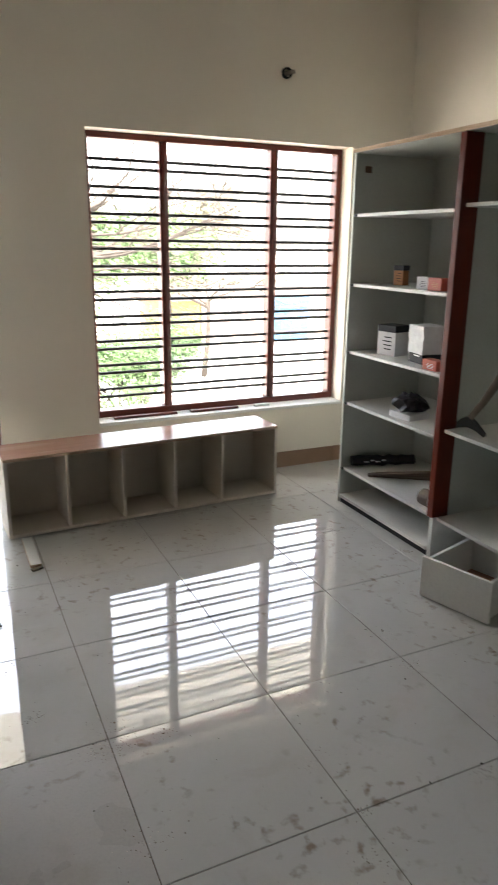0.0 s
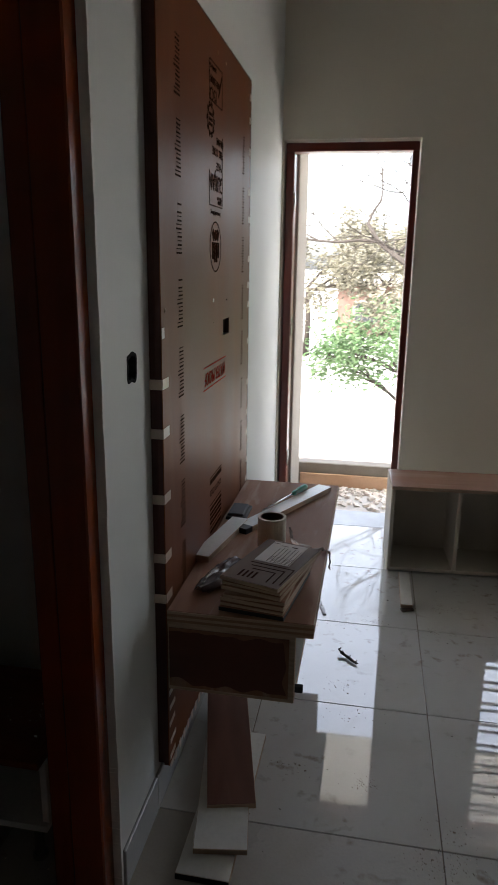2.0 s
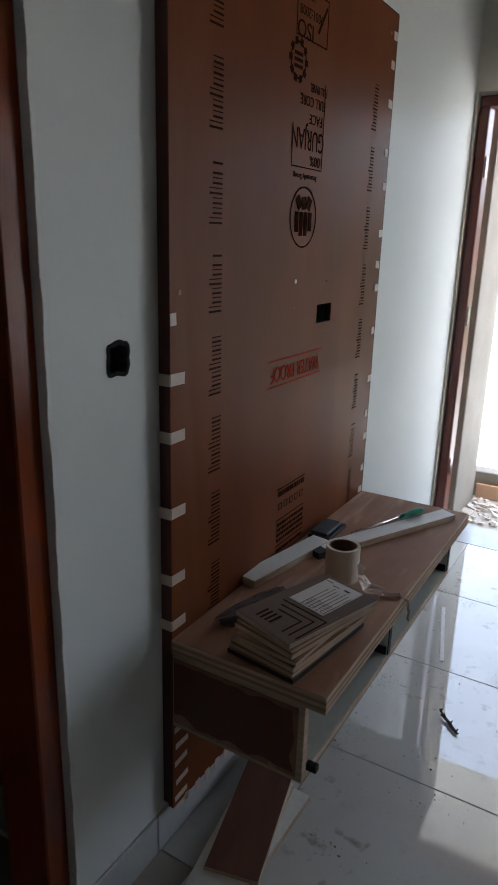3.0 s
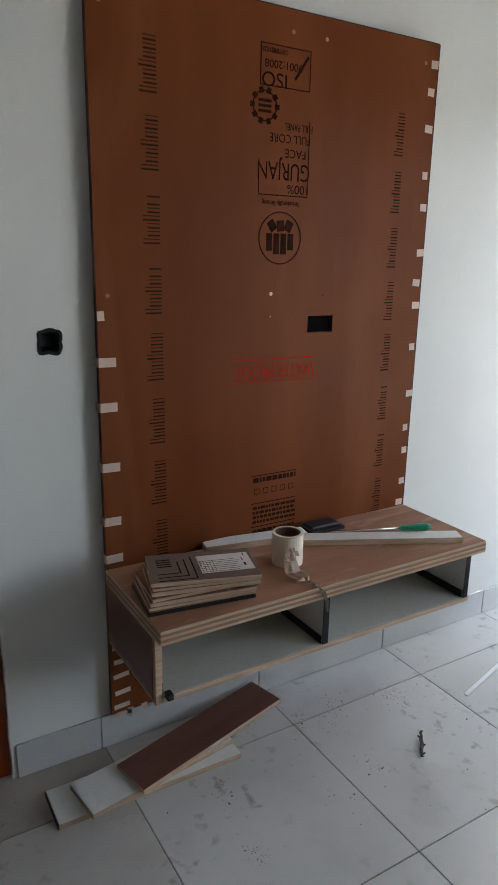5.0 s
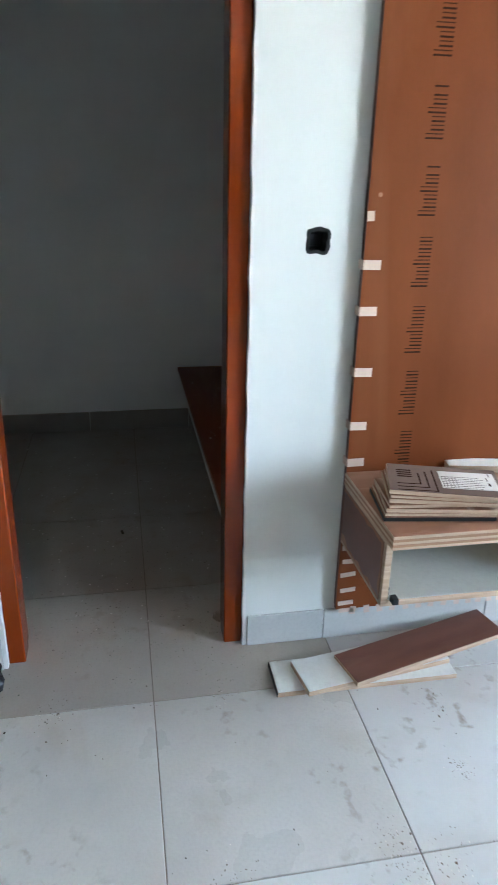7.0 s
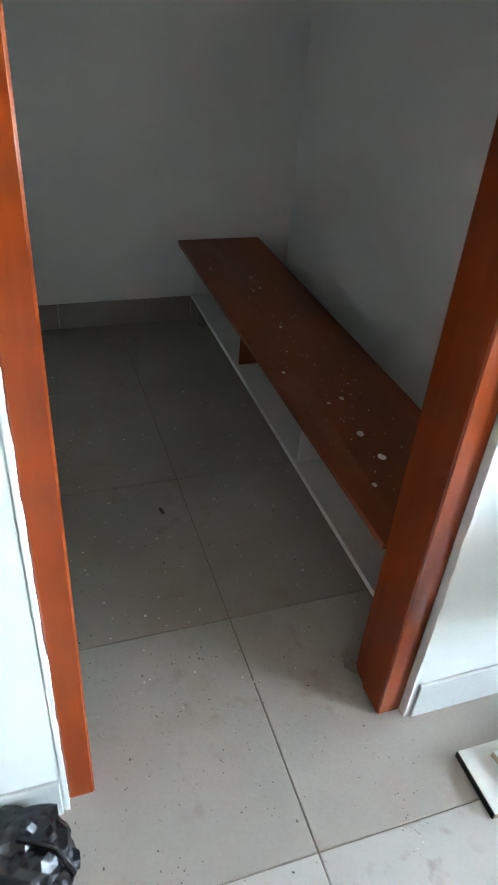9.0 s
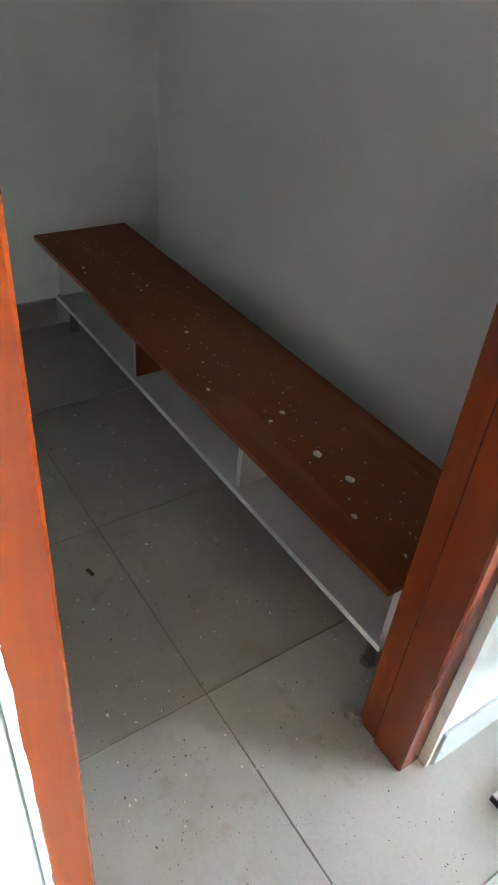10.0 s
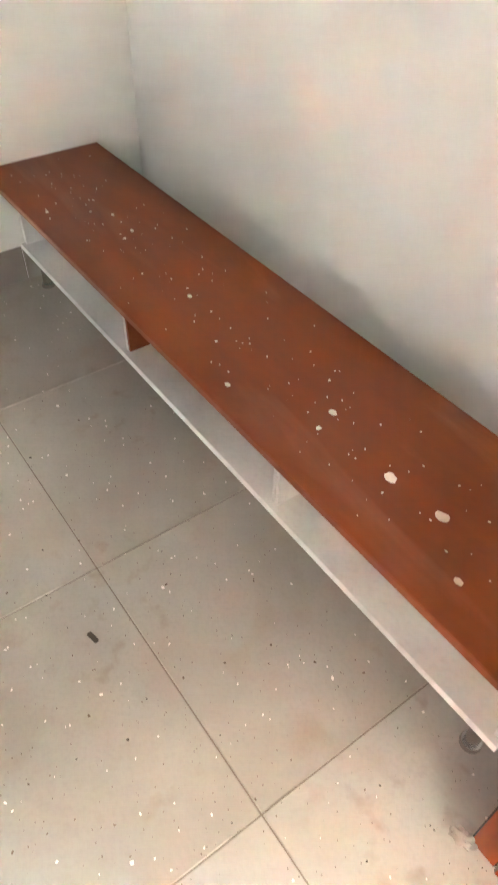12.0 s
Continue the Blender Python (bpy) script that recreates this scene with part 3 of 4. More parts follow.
outline(bm, -1.655, -1.48, 2.045, 2.155)
flat(bm, -1.655, -1.475, 1.750, 1.753), flat(bm, -1.478, -1.475, 1.755, 1.965), flat(bm, -1.655, -1.652, 1.755, 1.85)
add_box(bm, (0.0004, -0.004, -0.04), (0.0011, 0.004, 0.04), pose(PX, -1.512, 2.105, -35))
print_bar("printed_rule", bm, INK)
# round seals
for yc, zc, r in ((-1.572, 1.628, 0.078), (-1.637, 1.992, 0.042)):
    print_bar("printed_seal", lathe([(r, 0.0004), (r, 0.0011), (r - 0.004, 0.0011), (r - 0.004, 0.0004)], 40, pose(PX, yc, zc, 0, 90, 0)), INK)
    bm = bmesh.new()
    if r > 0.05:
        for k in range(4):
            h = (0.052, 0.066, 0.066, 0.048)[k]
            flat(bm, yc - 0.05 + k * 0.026, yc - 0.029 + k * 0.026, zc - h * 0.72, zc + 0.014)
        for k in range(3):
            add_box(bm, (0.0004, -0.013, -0.016), (0.0011, 0.013, 0.016), pose(PX, yc - 0.03 + k * 0.03, zc + 0.036, 35 - 30 * k))
    else:
        for k in range(10):
            a = k * math.tau / 10
            add_box(bm, (0.0004, -0.008, -0.007), (0.0011, 0.008, 0.007), pose(PX, yc + math.cos(a) * r, zc + math.sin(a) * r, math.degrees(a)))
        for k in range(3):
            flat(bm, yc - 0.022, yc + 0.022, zc - 0.018 + k * 0.014, zc - 0.01 + k * 0.014)
    print_bar("printed_seal", bm, INK)
# small print near the console
bm = bmesh.new()
flat(bm, -1.655, -1.478, 0.872, 0.875), flat(bm, -1.655, -1.478, 0.775, 0.778), flat(bm, -1.655, -1.478, 0.692, 0.695)
for row, zz in enumerate((0.85, 0.755, 0.738, 0.722, 0.705, 0.672)):
    yy = -1.65
    while yy < -1.485:
        w = random.uniform(0.006, 0.022)
        flat(bm, yy, min(yy + w, -1.478), zz, zz + (0.016 if row == 0 else 0.010))
        yy += w + 0.004
for k in range(5):
    outline(bm, -1.645 + k * 0.034, -1.625 + k * 0.034, 0.808, 0.828, 0.002)
print_bar("small_print", bm, INK)

# ---- wall-hung console under the panel ----
con = thing("wall_console", (0.2, -1.58, 0.41), "unfinished plywood wall console with two open bays, raw edges", "console")
con.location += Vector((0, 0.022, -0.017))
CY0, CY1, CXB, CXF = -2.168, -0.968, PX + 0.002, 0.440
for k in range(5):
    part("top_ply", box((CXB, CY0, 0.6175 + k * 0.0078), (CXF + (0.0006 if k % 2 else 0), CY1, 0.6253 + k * 0.0078), 0.0004), PLYEDGE if k % 2 == 0 else PLYMID, con)
part("top_face", box((CXB + 0.001, CY0 + 0.002, 0.6566), (CXF - 0.002, CY1 - 0.002, 0.6582), 0.0003), PLYTOP, con)
BXF = 0.392
part("end_panel", box((CXB, CY0 + 0.004, 0.412), (BXF, CY0 + 0.024, 0.617), 0.001), PLYEDGE, con)
part("end_face", box((CXB + 0.004, CY0 + 0.0025, 0.424), (BXF - 0.016, CY0 + 0.0045, 0.606), 0.0005), MAROON, con, "brown end face with pale glue smears")
bm = bmesh.new()
for ends, along in (((CXB + 0.004, BXF - 0.016), 0), ((CXB + 0.004, BXF - 0.016), 1), ((0.424, 0.606), 2)):
    n = 40
    row = []
    for k in range(n + 1):
        u = ends[0] + (ends[1] - ends[0]) * k / n
        d = 0.006 + 0.010 * (noise.noise(Vector((u * 22, along * 5.0, 1.0))) + 0.45) + (0.022 * max(0, noise.noise(Vector((u * 9, along, 4.0)))) if along else 0)
        d = max(d, 0.002)
        p, q = {0: ((u, 0.606), (u, 0.606 - d)), 1: ((u, 0.424), (u, 0.424 + d)), 2: ((BXF - 0.016, u), (BXF - 0.016 - d, u))}[along]
        row.append([bm.verts.new((c[0], CY0 + 0.0021, c[1])) for c in (p, q)])
    for r, s in zip(row, row[1:]):
        bm.faces.new((r[0], r[1], s[1], s[0]))
tagged(part("glue_smear", bm, PLYTOP, con), kind="stuff")
part("end_panel", box((CXB, CY1 - 0.03, 0.43), (BXF, CY1 - 0.012, 0.617), 0.001), LAMWHITE, con)
part("divider", box((CXB, -1.612, 0.43), (BXF - 0.002, -1.594, 0.617), 0.001), LAMWHITE, con)
part("edge_band", box((BXF - 0.002, -1.614, 0.43), (BXF + 0.001, -1.592, 0.617), 0.0003), BLACK, con)
part("edge_band", box((BXF, CY1 - 0.032, 0.43), (BXF + 0.002, CY1 - 0.010, 0.617), 0.0003), BLACK, con)
for yy in (-1.614, CY1 - 0.033):
    part("glue_strip", box((CXB, yy - 0.003, 0.4305), (BXF - 0.004, yy - 0.0002, 0.458), 0.0005), BLACK, con)
part("glue_strip", box((BXF - 0.06, CY0 + 0.0245, 0.4305), (BXF - 0.004, CY0 + 0.0275, 0.47), 0.0005), BLACK, con)
part("bottom_board", box((CXB, CY0 + 0.025, 0.412), (BXF, CY1, 0.430), 0.001), PLYEDGE, con)
part("bottom_liner", box((CXB, CY0 + 0.026, 0.4302), (BXF - 0.002, CY1 - 0.034, 0.4315), 0.0003), LAMGREY, con)
part("back_liner", box((CXB, CY0 + 0.026, 0.4318), (CXB + 0.004, CY1 - 0.034, 0.6165), 0.0003), LAMGREY, con)
part("nib", box((BXF - 0.005, CY0 + 0.03, 0.428), (BXF + 0.022, CY0 + 0.048, 0.447), 0.002), BLACK, con)

# ---- loose things on the console ----
ZC = 0.6414


def plank(name, x, y, z, length, width, thick, turn, material, edge, label, category, group="", pitch=0.0):
    ob = thing(name, (x, y, z), label, category, group)
    del ob["base"]
    ob.matrix_world = pose(x, y, z, 0, pitch, turn)
    sub("core", box((-length / 2, -width / 2, 0), (length / 2, width / 2, thick - 0.0012), 0.0008), edge, ob)
    sub("face", box((-length / 2 + 0.001, -width / 2 + 0.001, thick - 0.0012), (length / 2 - 0.001, width / 2 - 0.001, thick), 0.0003), material, ob)
    return ob


zz = ZC
for k, (x, y, L, W, T, turn) in enumerate(((0.288, -1.979, 0.305, 0.185, 0.013, 82), (0.290, -1.977, 0.30, 0.18, 0.009, 81), (0.292, -1.973, 0.30, 0.182, 0.012, 80), (0.288, -1.979, 0.285, 0.172, 0.009, 84),
                                           (0.297, -1.961, 0.30, 0.177, 0.012, 76), (0.299, -1.959, 0.295, 0.174, 0.008, 75), (0.300, -1.957, 0.30, 0.178, 0.012, 72))):
    plank("ply_offcut", x, y, zz, L, W, T, turn, PRINTCARD if k == 6 else PLYTOP, BLACK if k == 0 else PLYEDGE, "small plywood offcut in a stack on the console", "plywood offcut", "stack of offcuts")
    zz += T + 0.0015
zz -= 0.0015
lab = plank("paper_sheet", 0.318, -1.894, zz + 0.0002, 0.15, 0.11, 0.0012, 74, PAPER, PAPER, "printed white paper label lying on the stack", "paper label")
bm = bmesh.new()
for k in range(7):
    add_box(bm, (-0.072, -0.052 + k * 0.0115, 0.0012), (0.03 + 0.006 * (k % 3), -0.0505 + k * 0.0115, 0.0015))
for k in range(5):
    add_box(bm, (-0.07 + k * 0.009, -0.052, 0.0012), (-0.0688 + k * 0.009, 0.02, 0.0015))
add_box(bm, (0.05, -0.03, 0.0012), (0.056, -0.012, 0.0015)), add_box(bm, (0.05, 0.0, 0.0012), (0.0525, 0.022, 0.0015)), add_box(bm, (0.06, 0.03, 0.0012), (0.0625, 0.05, 0.0015))
sub("printed_line", bm, INK, lab)
bm = bmesh.new()
q = pose(0.283, -2.034, zz + 0.0001, 0, 0, 74)
for k in range(3):
    add_box(bm, (-0.05, -0.075 + 0.02 * k, 0), (0.055 - 0.02 * k, -0.071 + 0.02 * k, 0.0005), q)
    add_box(bm, (0.051 - 0.02 * k, -0.071 + 0.02 * k, 0), (0.055 - 0.02 * k, 0.062 - 0.012 * k, 0.0005), q)
for k in range(4):
    add_box(bm, (-0.045, 0.01 + 0.014 * k, 0), (-0.005, 0.016 + 0.014 * k, 0.0005), q)
solo("stencil_mark", bm, INK, "dark stencilled lines printed on the top offcut", "marking")

roll = thing("tape_roll", (0.25, -1.634, ZC), "cream masking tape roll standing on its side face", "tape roll")
rb = (0.25, -1.634)
part("tape_band", lathe([(0.048, 0.0), (0.048, 0.1), (0.0395, 0.1), (0.0395, 0.0)], 32, pose(*rb, ZC)), ROLLTAPE, roll)
part("card_core", lathe([(0.0393, 0.0005), (0.0393, 0.0995), (0.036, 0.0995), (0.036, 0.0005)], 32, pose(*rb, ZC)), CARD, roll)

plank("timber_strip", 0.078, -1.644, ZC, 0.36, 0.062, 0.022, 80, LAMWHITE, PLYEDGE, "pale timber strip lying along the panel", "timber strip")
s2 = plank("timber_strip", 0.255, -1.289, ZC, 0.60, 0.060, 0.02, 64, LAMWHITE, PLYEDGE, "long pale timber strip lying across the console", "timber strip")
sub("end_tape", box((-0.3015, -0.031, 0.0003), (-0.262, 0.031, 0.0206), 0.001), BLACK, s2, "black taped end")
sd = thing("screwdriver", (0.25, -1.279, ZC + 0.02), "screwdriver with a green handle on the timber strip", "screwdriver")
a, b = Vector((0.178, -1.389, ZC + 0.026)), Vector((0.316, -1.074, ZC + 0.032))
d = (b - a).normalized()
part("shaft", tube(bmesh.new(), [a, a + d * 0.24], [0.0032, 0.0032], 8), STEEL, sd, smooth=True)
part("handle", tube(bmesh.new(), [a + d * 0.225, a + d * 0.235, a + d * 0.26, a + d * 0.285, a + d * 0.32, a + d * 0.335], [0.007, 0.011, 0.010, 0.0135, 0.0135, 0.008], 10), GREENPL, sd, "green plastic handle")
sb = thing("sanding_block", (0.08, -1.379, ZC), "dark sanding block beside the panel", "sanding block")
part("grip", box((0.055, -1.439, ZC + 0.012), (0.115, -1.319, ZC + 0.024), 0.004, None), BLUEBLK, sb)
part("sole", box((0.05, -1.444, ZC), (0.125, -1.304, ZC + 0.012), 0.002), BLACK, sb)


def crumple(name, centre, size, material, label, category, seed, amount=0.45, cuts=4):
    bm = bmesh.new()
    bmesh.ops.create_icosphere(bm, subdivisions=cuts, radius=1.0)
    for v in bm.verts:
        n = noise.noise(v.co * 1.7 + Vector((seed, 0, 0))) + 0.6 * noise.noise(v.co * 4.1 + Vector((0, seed, 0)))
        ridge = 1 - abs(noise.noise(v.co * 3.0 + Vector((0, 0, seed))))
        v.co *= 1 + amount * n + 0.25 * (ridge - 0.7)
        v.co = Vector((v.co.x * size[0], v.co.y * size[1], max(v.co.z, -0.75) * size[2]))
    low = min(v.co.z for v in bm.verts)
    return solo(name, bm, material, label, category, m=pose(centre[0], centre[1], centre[2] - low))


fb = thing("film_scrap", (0.34, -1.66, ZC), "torn translucent film hanging over the console edge", "film scrap")
bm = bmesh.new()
random.seed(5)
rows = []
way = [Vector(c) for c in ((0.312, -1.665, ZC + 0.072), (0.322, -1.668, ZC + 0.045), (0.345, -1.672, ZC + 0.016), (0.385, -1.668, ZC + 0.006), (0.425, -1.655, ZC + 0.005), (0.444, -1.642, ZC - 0.010), (0.448, -1.630, ZC - 0.045), (0.446, -1.624, ZC - 0.075))]
wide = (0.040, 0.058, 0.064, 0.046, 0.026, 0.016, 0.011, 0.006)
for c, w in zip(way, wide):
    for half in (0, 1):
        rows.append([bm.verts.new(c + Vector((random.uniform(-0.004, 0.004) + 0.004 * half, (k / 5 - 0.5) * w, random.uniform(0, 0.006) - 0.007 * half))) for k in range(6)])
for r, q in zip(rows, rows[1:]):
    for k in range(5):
        if random.random() > 0.1:
            bm.faces.new((r[k], r[k + 1], q[k + 1], q[k]))
bmesh.ops.solidify(bm, geom=bm.faces[:], thickness=0.0006)
part("film", bm, CLEARPL, fb)
pk = thing("blister_pack", (0.13, -1.909, ZC), "crumpled shiny plastic packet beside the stack of offcuts", "plastic packet")
bm = bmesh.new()
bmesh.ops.create_grid(bm, x_segments=26, y_segments=10, size=1)
for v in bm.verts:
    x, y = v.co.x, v.co.y
    pinch = 1 - 0.65 * max(0, -x) ** 2
    v.co = Vector((x * 0.115, y * 0.040 * pinch, 0.014 + 0.006 * noise.noise(Vector((x * 2, y * 2.5, 2))) + 0.003 * noise.noise(Vector((x * 3, y * 6, 7))) + 0.014 * (1 - y * y)))
    v.co.z = max(v.co.z, 0.002)
bm.transform(pose(0.135, -1.934, ZC, 0, 0, 72))
bmesh.ops.solidify(bm, geom=bm.faces[:], thickness=0.0012)
part("film", bm, GREYFILM, pk)
part("card_strip", box((-0.09, -0.024, 0.0005), (0.09, 0.024, 0.0018), 0.0005, pose(0.135, -1.934, ZC, 0, 0, 72)), CARD, pk)
random.seed(1)

# ---- offcut boards on the floor under the console ----
b0 = plank("offcut_board", 0.195, -2.092, 0.001, 0.585, 0.145, 0.018, 89.5, LAMWHITE, PLYEDGE, "white laminated offcut board lying on the floor", "board", "boards on the floor")
sub("end_band", box((-0.295, -0.072, 0.0), (-0.2927, 0.072, 0.017), 0.0003), BLACK, b0, "dark edge band")
plank("offcut_board", 0.185, -2.061, 0.020, 0.50, 0.147, 0.018, 99, LAMWHITE, PLYEDGE, "white laminated offcut board on top of another", "board", "boards on the floor")
bb = plank("offcut_board", 0.157, -1.876, 0.042, 0.583, 0.142, 0.018, 103.5, PLYTOP, PLYEDGE, "brown plywood offcut board lying across two white boards", "board", "boards on the floor", -2.0)
for ch in bb.children:
    if ch.name.startswith("face"):
        ch.data.materials.clear()
        ch.data.materials.append(BROWNLAM)

# ---- low cabinet under the window ----
cab = thing("low_cabinet", (0.693, -0.385, 0.0), "low open cabinet with five bays and a brown laminated top", "cabinet")
del cab["base"]
cab.matrix_world = pose(0.689, -0.384, 0.0, 0, 0, 3.1)
CL, CD, ZT = 1.705, 0.306, 0.475
sub("top_board", box((0, 0, ZT - 0.018), (CL, CD, ZT - 0.0015), 0.001), PLYEDGE, cab)
sub("top_face", box((0.001, 0.001, ZT - 0.0015), (CL - 0.001, CD - 0.001, ZT), 0.0003), BOXTOP, cab)
sub("bottom_board", box((0, 0.002, 0.012), (CL, CD, 0.030), 0.001), CABINSIDE, cab)
sub("end_panel", box((0, 0.001, 0.030), (0.018, CD, ZT - 0.018), 0.001), CABINSIDE, cab)
sub("end_panel", box((CL - 0.018, 0.001, 0.030), (CL, CD, ZT - 0.018), 0.001), CABINSIDE, cab)
sub("back_panel", box((0.018, CD - 0.008, 0.030), (CL - 0.018, CD - 0.002, ZT - 0.018), 0.0005), CABINSIDE, cab)
for x in (0.333, 0.660, 0.985, 1.304):
    sub("divider", box((x, 0.004, 0.030), (x + 0.018, CD - 0.008, ZT - 0.018), 0.001), CABINSIDE, cab)
for x in (0.05, 0.83, CL - 0.1):
    for y in (0.05, CD - 0.1):
        sub("packer", box((x, y, 0.0), (x + 0.05, y + 0.05, 0.012), 0.001), PLYEDGE, cab)
plank("timber_strip", 0.778, -0.588, 0.001, 0.36, 0.055, 0.018, 90, LAMWHITE, PLYEDGE, "pale timber strip on the floor under the cabinet", "timber strip")
solo("wood_chip", box((-0.03, -0.012, 0), (0.03, 0.012, 0.008), 0.002), DEBRIS, "dark wood chip on the floor", "wood chip", m=pose(0.78, -0.79, 0.001, 0, 0, 20))

# ---- tall shelf unit at the east side ----
ward = thing("shelf_unit", (2.98, -1.6, 0.0), "tall white laminated open shelf unit with a red-brown partition edge", "shelf unit")
SX, SB = 2.71, 3.28
part("side_panel", box((SX, -0.566, 0.0), (SB, -0.548, 2.105), 0.001), LAMGREY, ward)
part("partition_post", box((SX - 0.012, -1.482, 0.235), (SX + 0.095, -1.4405, 2.105), 0.003), POSTWOOD, ward, "varnished red-brown partition post")
part("partition", box((SX + 0.0955, -1.477, 0.235), (SB, -1.4405, 2.105), 0.001), LAMGREY, ward)
part("side_panel", box((SX + 0.01, -1.468, 0.0), (SB, -1.4405, 0.234), 0.001), LAMWHITE, ward)
part("end_panel", box((SX, -2.62, 0.0), (SB, -2.602, 2.105), 0.001), LAMGREY, ward)
part("top_board", box((SX - 0.006, -2.62, 2.106), (SB, -0.548, 2.127), 0.001), LAMGREY, ward)
part("edge_band", box((SX - 0.010, -2.62, 2.1065), (SX - 0.0065, -0.548, 2.1265), 0.0004), PLYEDGE, ward)
part("back_panel", box((SB, -2.62, 0.03), (SB + 0.008, -0.548, 2.105), 0.0005), LAMGREY, ward)
part("bottom_board", box((SX, -1.439, 0.035), (SB, -0.567, 0.055), 0.001), LAMWHITE, ward)
part("plinth", box((SX + 0.012, -1.439, 0.0), (SX + 0.03, -0.567, 0.035), 0.001), BLACK, ward)
for z in (0.241, 0.668, 0.987, 1.387, 1.780):
    part("shelf", box((SX + 0.012, -1.439, z - 0.018), (SB, -0.567, z), 0.001), LAMWHITE, ward)
    part("edge_clip", box((SX + 0.002, -0.588, z - 0.016), (SX + 0.0118, -0.570, z - 0.003), 0.0005), BLACK, ward)
for z in (0.237, 0.715, 1.80):
    part("shelf", box((SX + 0.02, -2.60, z - 0.018), (SB, -1.483, z), 0.001), LAMWHITE, ward)
part("outlet_hole", box((2.775, -0.5675, 2.005), (2.82, -0.5665, 2.04), 0.0003), CARD, ward)

# loose drawer
dr = thing("loose_drawer", (2.6, -1.9, 0.0), "empty white laminated drawer box pulled out askew on the floor", "drawer")
del dr["base"]
dr.matrix_world = pose(2.473, -1.947, 0.0, 0, 0, 17.2)
sub("front_panel", box((-0.009, -0.18, 0.004), (0.009, 0.18, 0.205), 0.0015), LAMWHITE, dr)
sub("side_panel", box((0.0095, 0.150, 0.012), (0.40, 0.166, 0.195), 0.0015), LAMWHITE, dr)
sub("side_panel", box((0.0095, -0.166, 0.012), (0.40, -0.150, 0.195), 0.0015), LAMWHITE, dr)
sub("back_panel", box((0.4005, -0.166, 0.012), (0.416, 0.166, 0.195), 0.0015), LAMWHITE, dr)
sub("base_board", box((0.0095, -0.149, 0.012), (0.40, 0.149, 0.018), 0.0008), PLYTOP, dr)


def carton(name, x, y, z, sx, sy, sz, turn, body, lid, label, category="box", top=0.0):
    ob = thing(name, (x, y, z), label, category, "things on the shelves")
    del ob["base"]
    ob.matrix_world = pose(x, y, z, 0, 0, turn)
    sub("carton_body", box((-sx / 2, -sy / 2, 0), (sx / 2, sy / 2, sz * (1 - top) - 0.001), 0.002), body, ob)
    if top:
        sub("carton_lid", box((-sx / 2 - 0.002, -sy / 2 - 0.002, sz * (1 - top)), (sx / 2 + 0.002, sy / 2 + 0.002, sz), 0.002), lid, ob)
    bm = bmesh.new()
    for k in range(4):
        add_box(bm, (-sx / 2 - 0.001, -sy * 0.3, sz * (0.2 + 0.13 * k)), (-sx / 2 - 0.0002, sy * (0.1 + 0.05 * (k % 3)), sz * (0.235 + 0.13 * k)))
    sub("printed_bar", bm, lid, ob)
    return ob


carton("carton", 2.900, -0.805, 1.388, 0.055, 0.068, 0.11, 15, ORANGECARD, BLUEBLK, "small orange and white product carton on a shelf", top=0.25)
carton("carton", 2.800, -1.152, 1.388, 0.05, 0.085, 0.065, 5, WHITEPL, BLUEBLK, "small white and teal carton on a shelf", top=0.0)
carton("carton", 2.790, -1.270, 1.388, 0.06, 0.105, 0.065, 0, REDCARD, ORANGECARD, "small red carton on a shelf", top=0.0)
carton("carton", 2.880, -0.799, 0.988, 0.12, 0.135, 0.175, 12, WHITEPL, BLUEBLK, "white carton with a dark lid on a shelf", top=0.22)
carton("carton", 2.880, -1.099, 0.988, 0.125, 0.142, 0.195, -8, BLUEBLK, WHITEPL, "black carton wrapped in a white paper packet", top=0.0)
bm = bmesh.new()
bmesh.ops.create_cube(bm, size=1.0, matrix=pose(0, 0, 0.075) @ Matrix.Diagonal((0.134, 0.152, 0.15, 1)))
bmesh.ops.subdivide_edges(bm, edges=bm.edges[:], cuts=7, use_grid_fill=True)
for v in bm.verts:
    v.co += Vector((noise.noise(v.co * 26), noise.noise(v.co * 26 + Vector((5, 0, 0))), 0.5 * noise.noise(v.co * 26 + Vector((0, 9, 0))))) * 0.006
solo("white_packet", bm, WHITEPL, "crumpled white paper packet drawn over a black carton", "packet", m=pose(2.880, -1.099, 1.042, 0, 0, -8))
carton("carton", 2.770, -1.307, 0.988, 0.06, 0.11, 0.055, 0, REDCARD, WHITEPL, "small red and white packet on a shelf", top=0.0)
carton("tray", 2.840, -1.051, 0.669, 0.15, 0.17, 0.035, 5, WHITEPL, WHITEPL, "white plastic tray under a dark tool bag", "tray")
crumple("tool_bag", (2.840, -1.051, 0.705), (0.075, 0.085, 0.055), BLUEBLK, "crumpled black tool bag on a white tray", "bag", 7.1, 0.5, 3)
random.seed(21)
case = thing("tool_roll", (2.93, -0.82, 0.2415), "long crumpled black tool roll lying on a low shelf", "tool roll")
bm = bmesh.new()
pts = [Vector((2.765 + 0.0395 * k, -0.605 - 0.0125 * k + 0.012 * noise.noise(Vector((k, 0, 0))), 0.284 + 0.006 * noise.noise(Vector((0, k * 0.9, 0))))) for k in range(11)]
tube(bm, pts, [0.030 + 0.010 * abs(noise.noise(Vector((k * 1.3, 4, 0)))) for k in range(11)], 10)
for v in bm.verts:
    v.co += Vector((0, noise.noise(v.co * 38), noise.noise(v.co * 38 + Vector((3, 3, 3))))) * 0.009
    v.co.z = max(v.co.z, 0.2425)
    v.co.y = min(v.co.y, -0.569)
part("roll_body", bm, BLUEBLK, case)
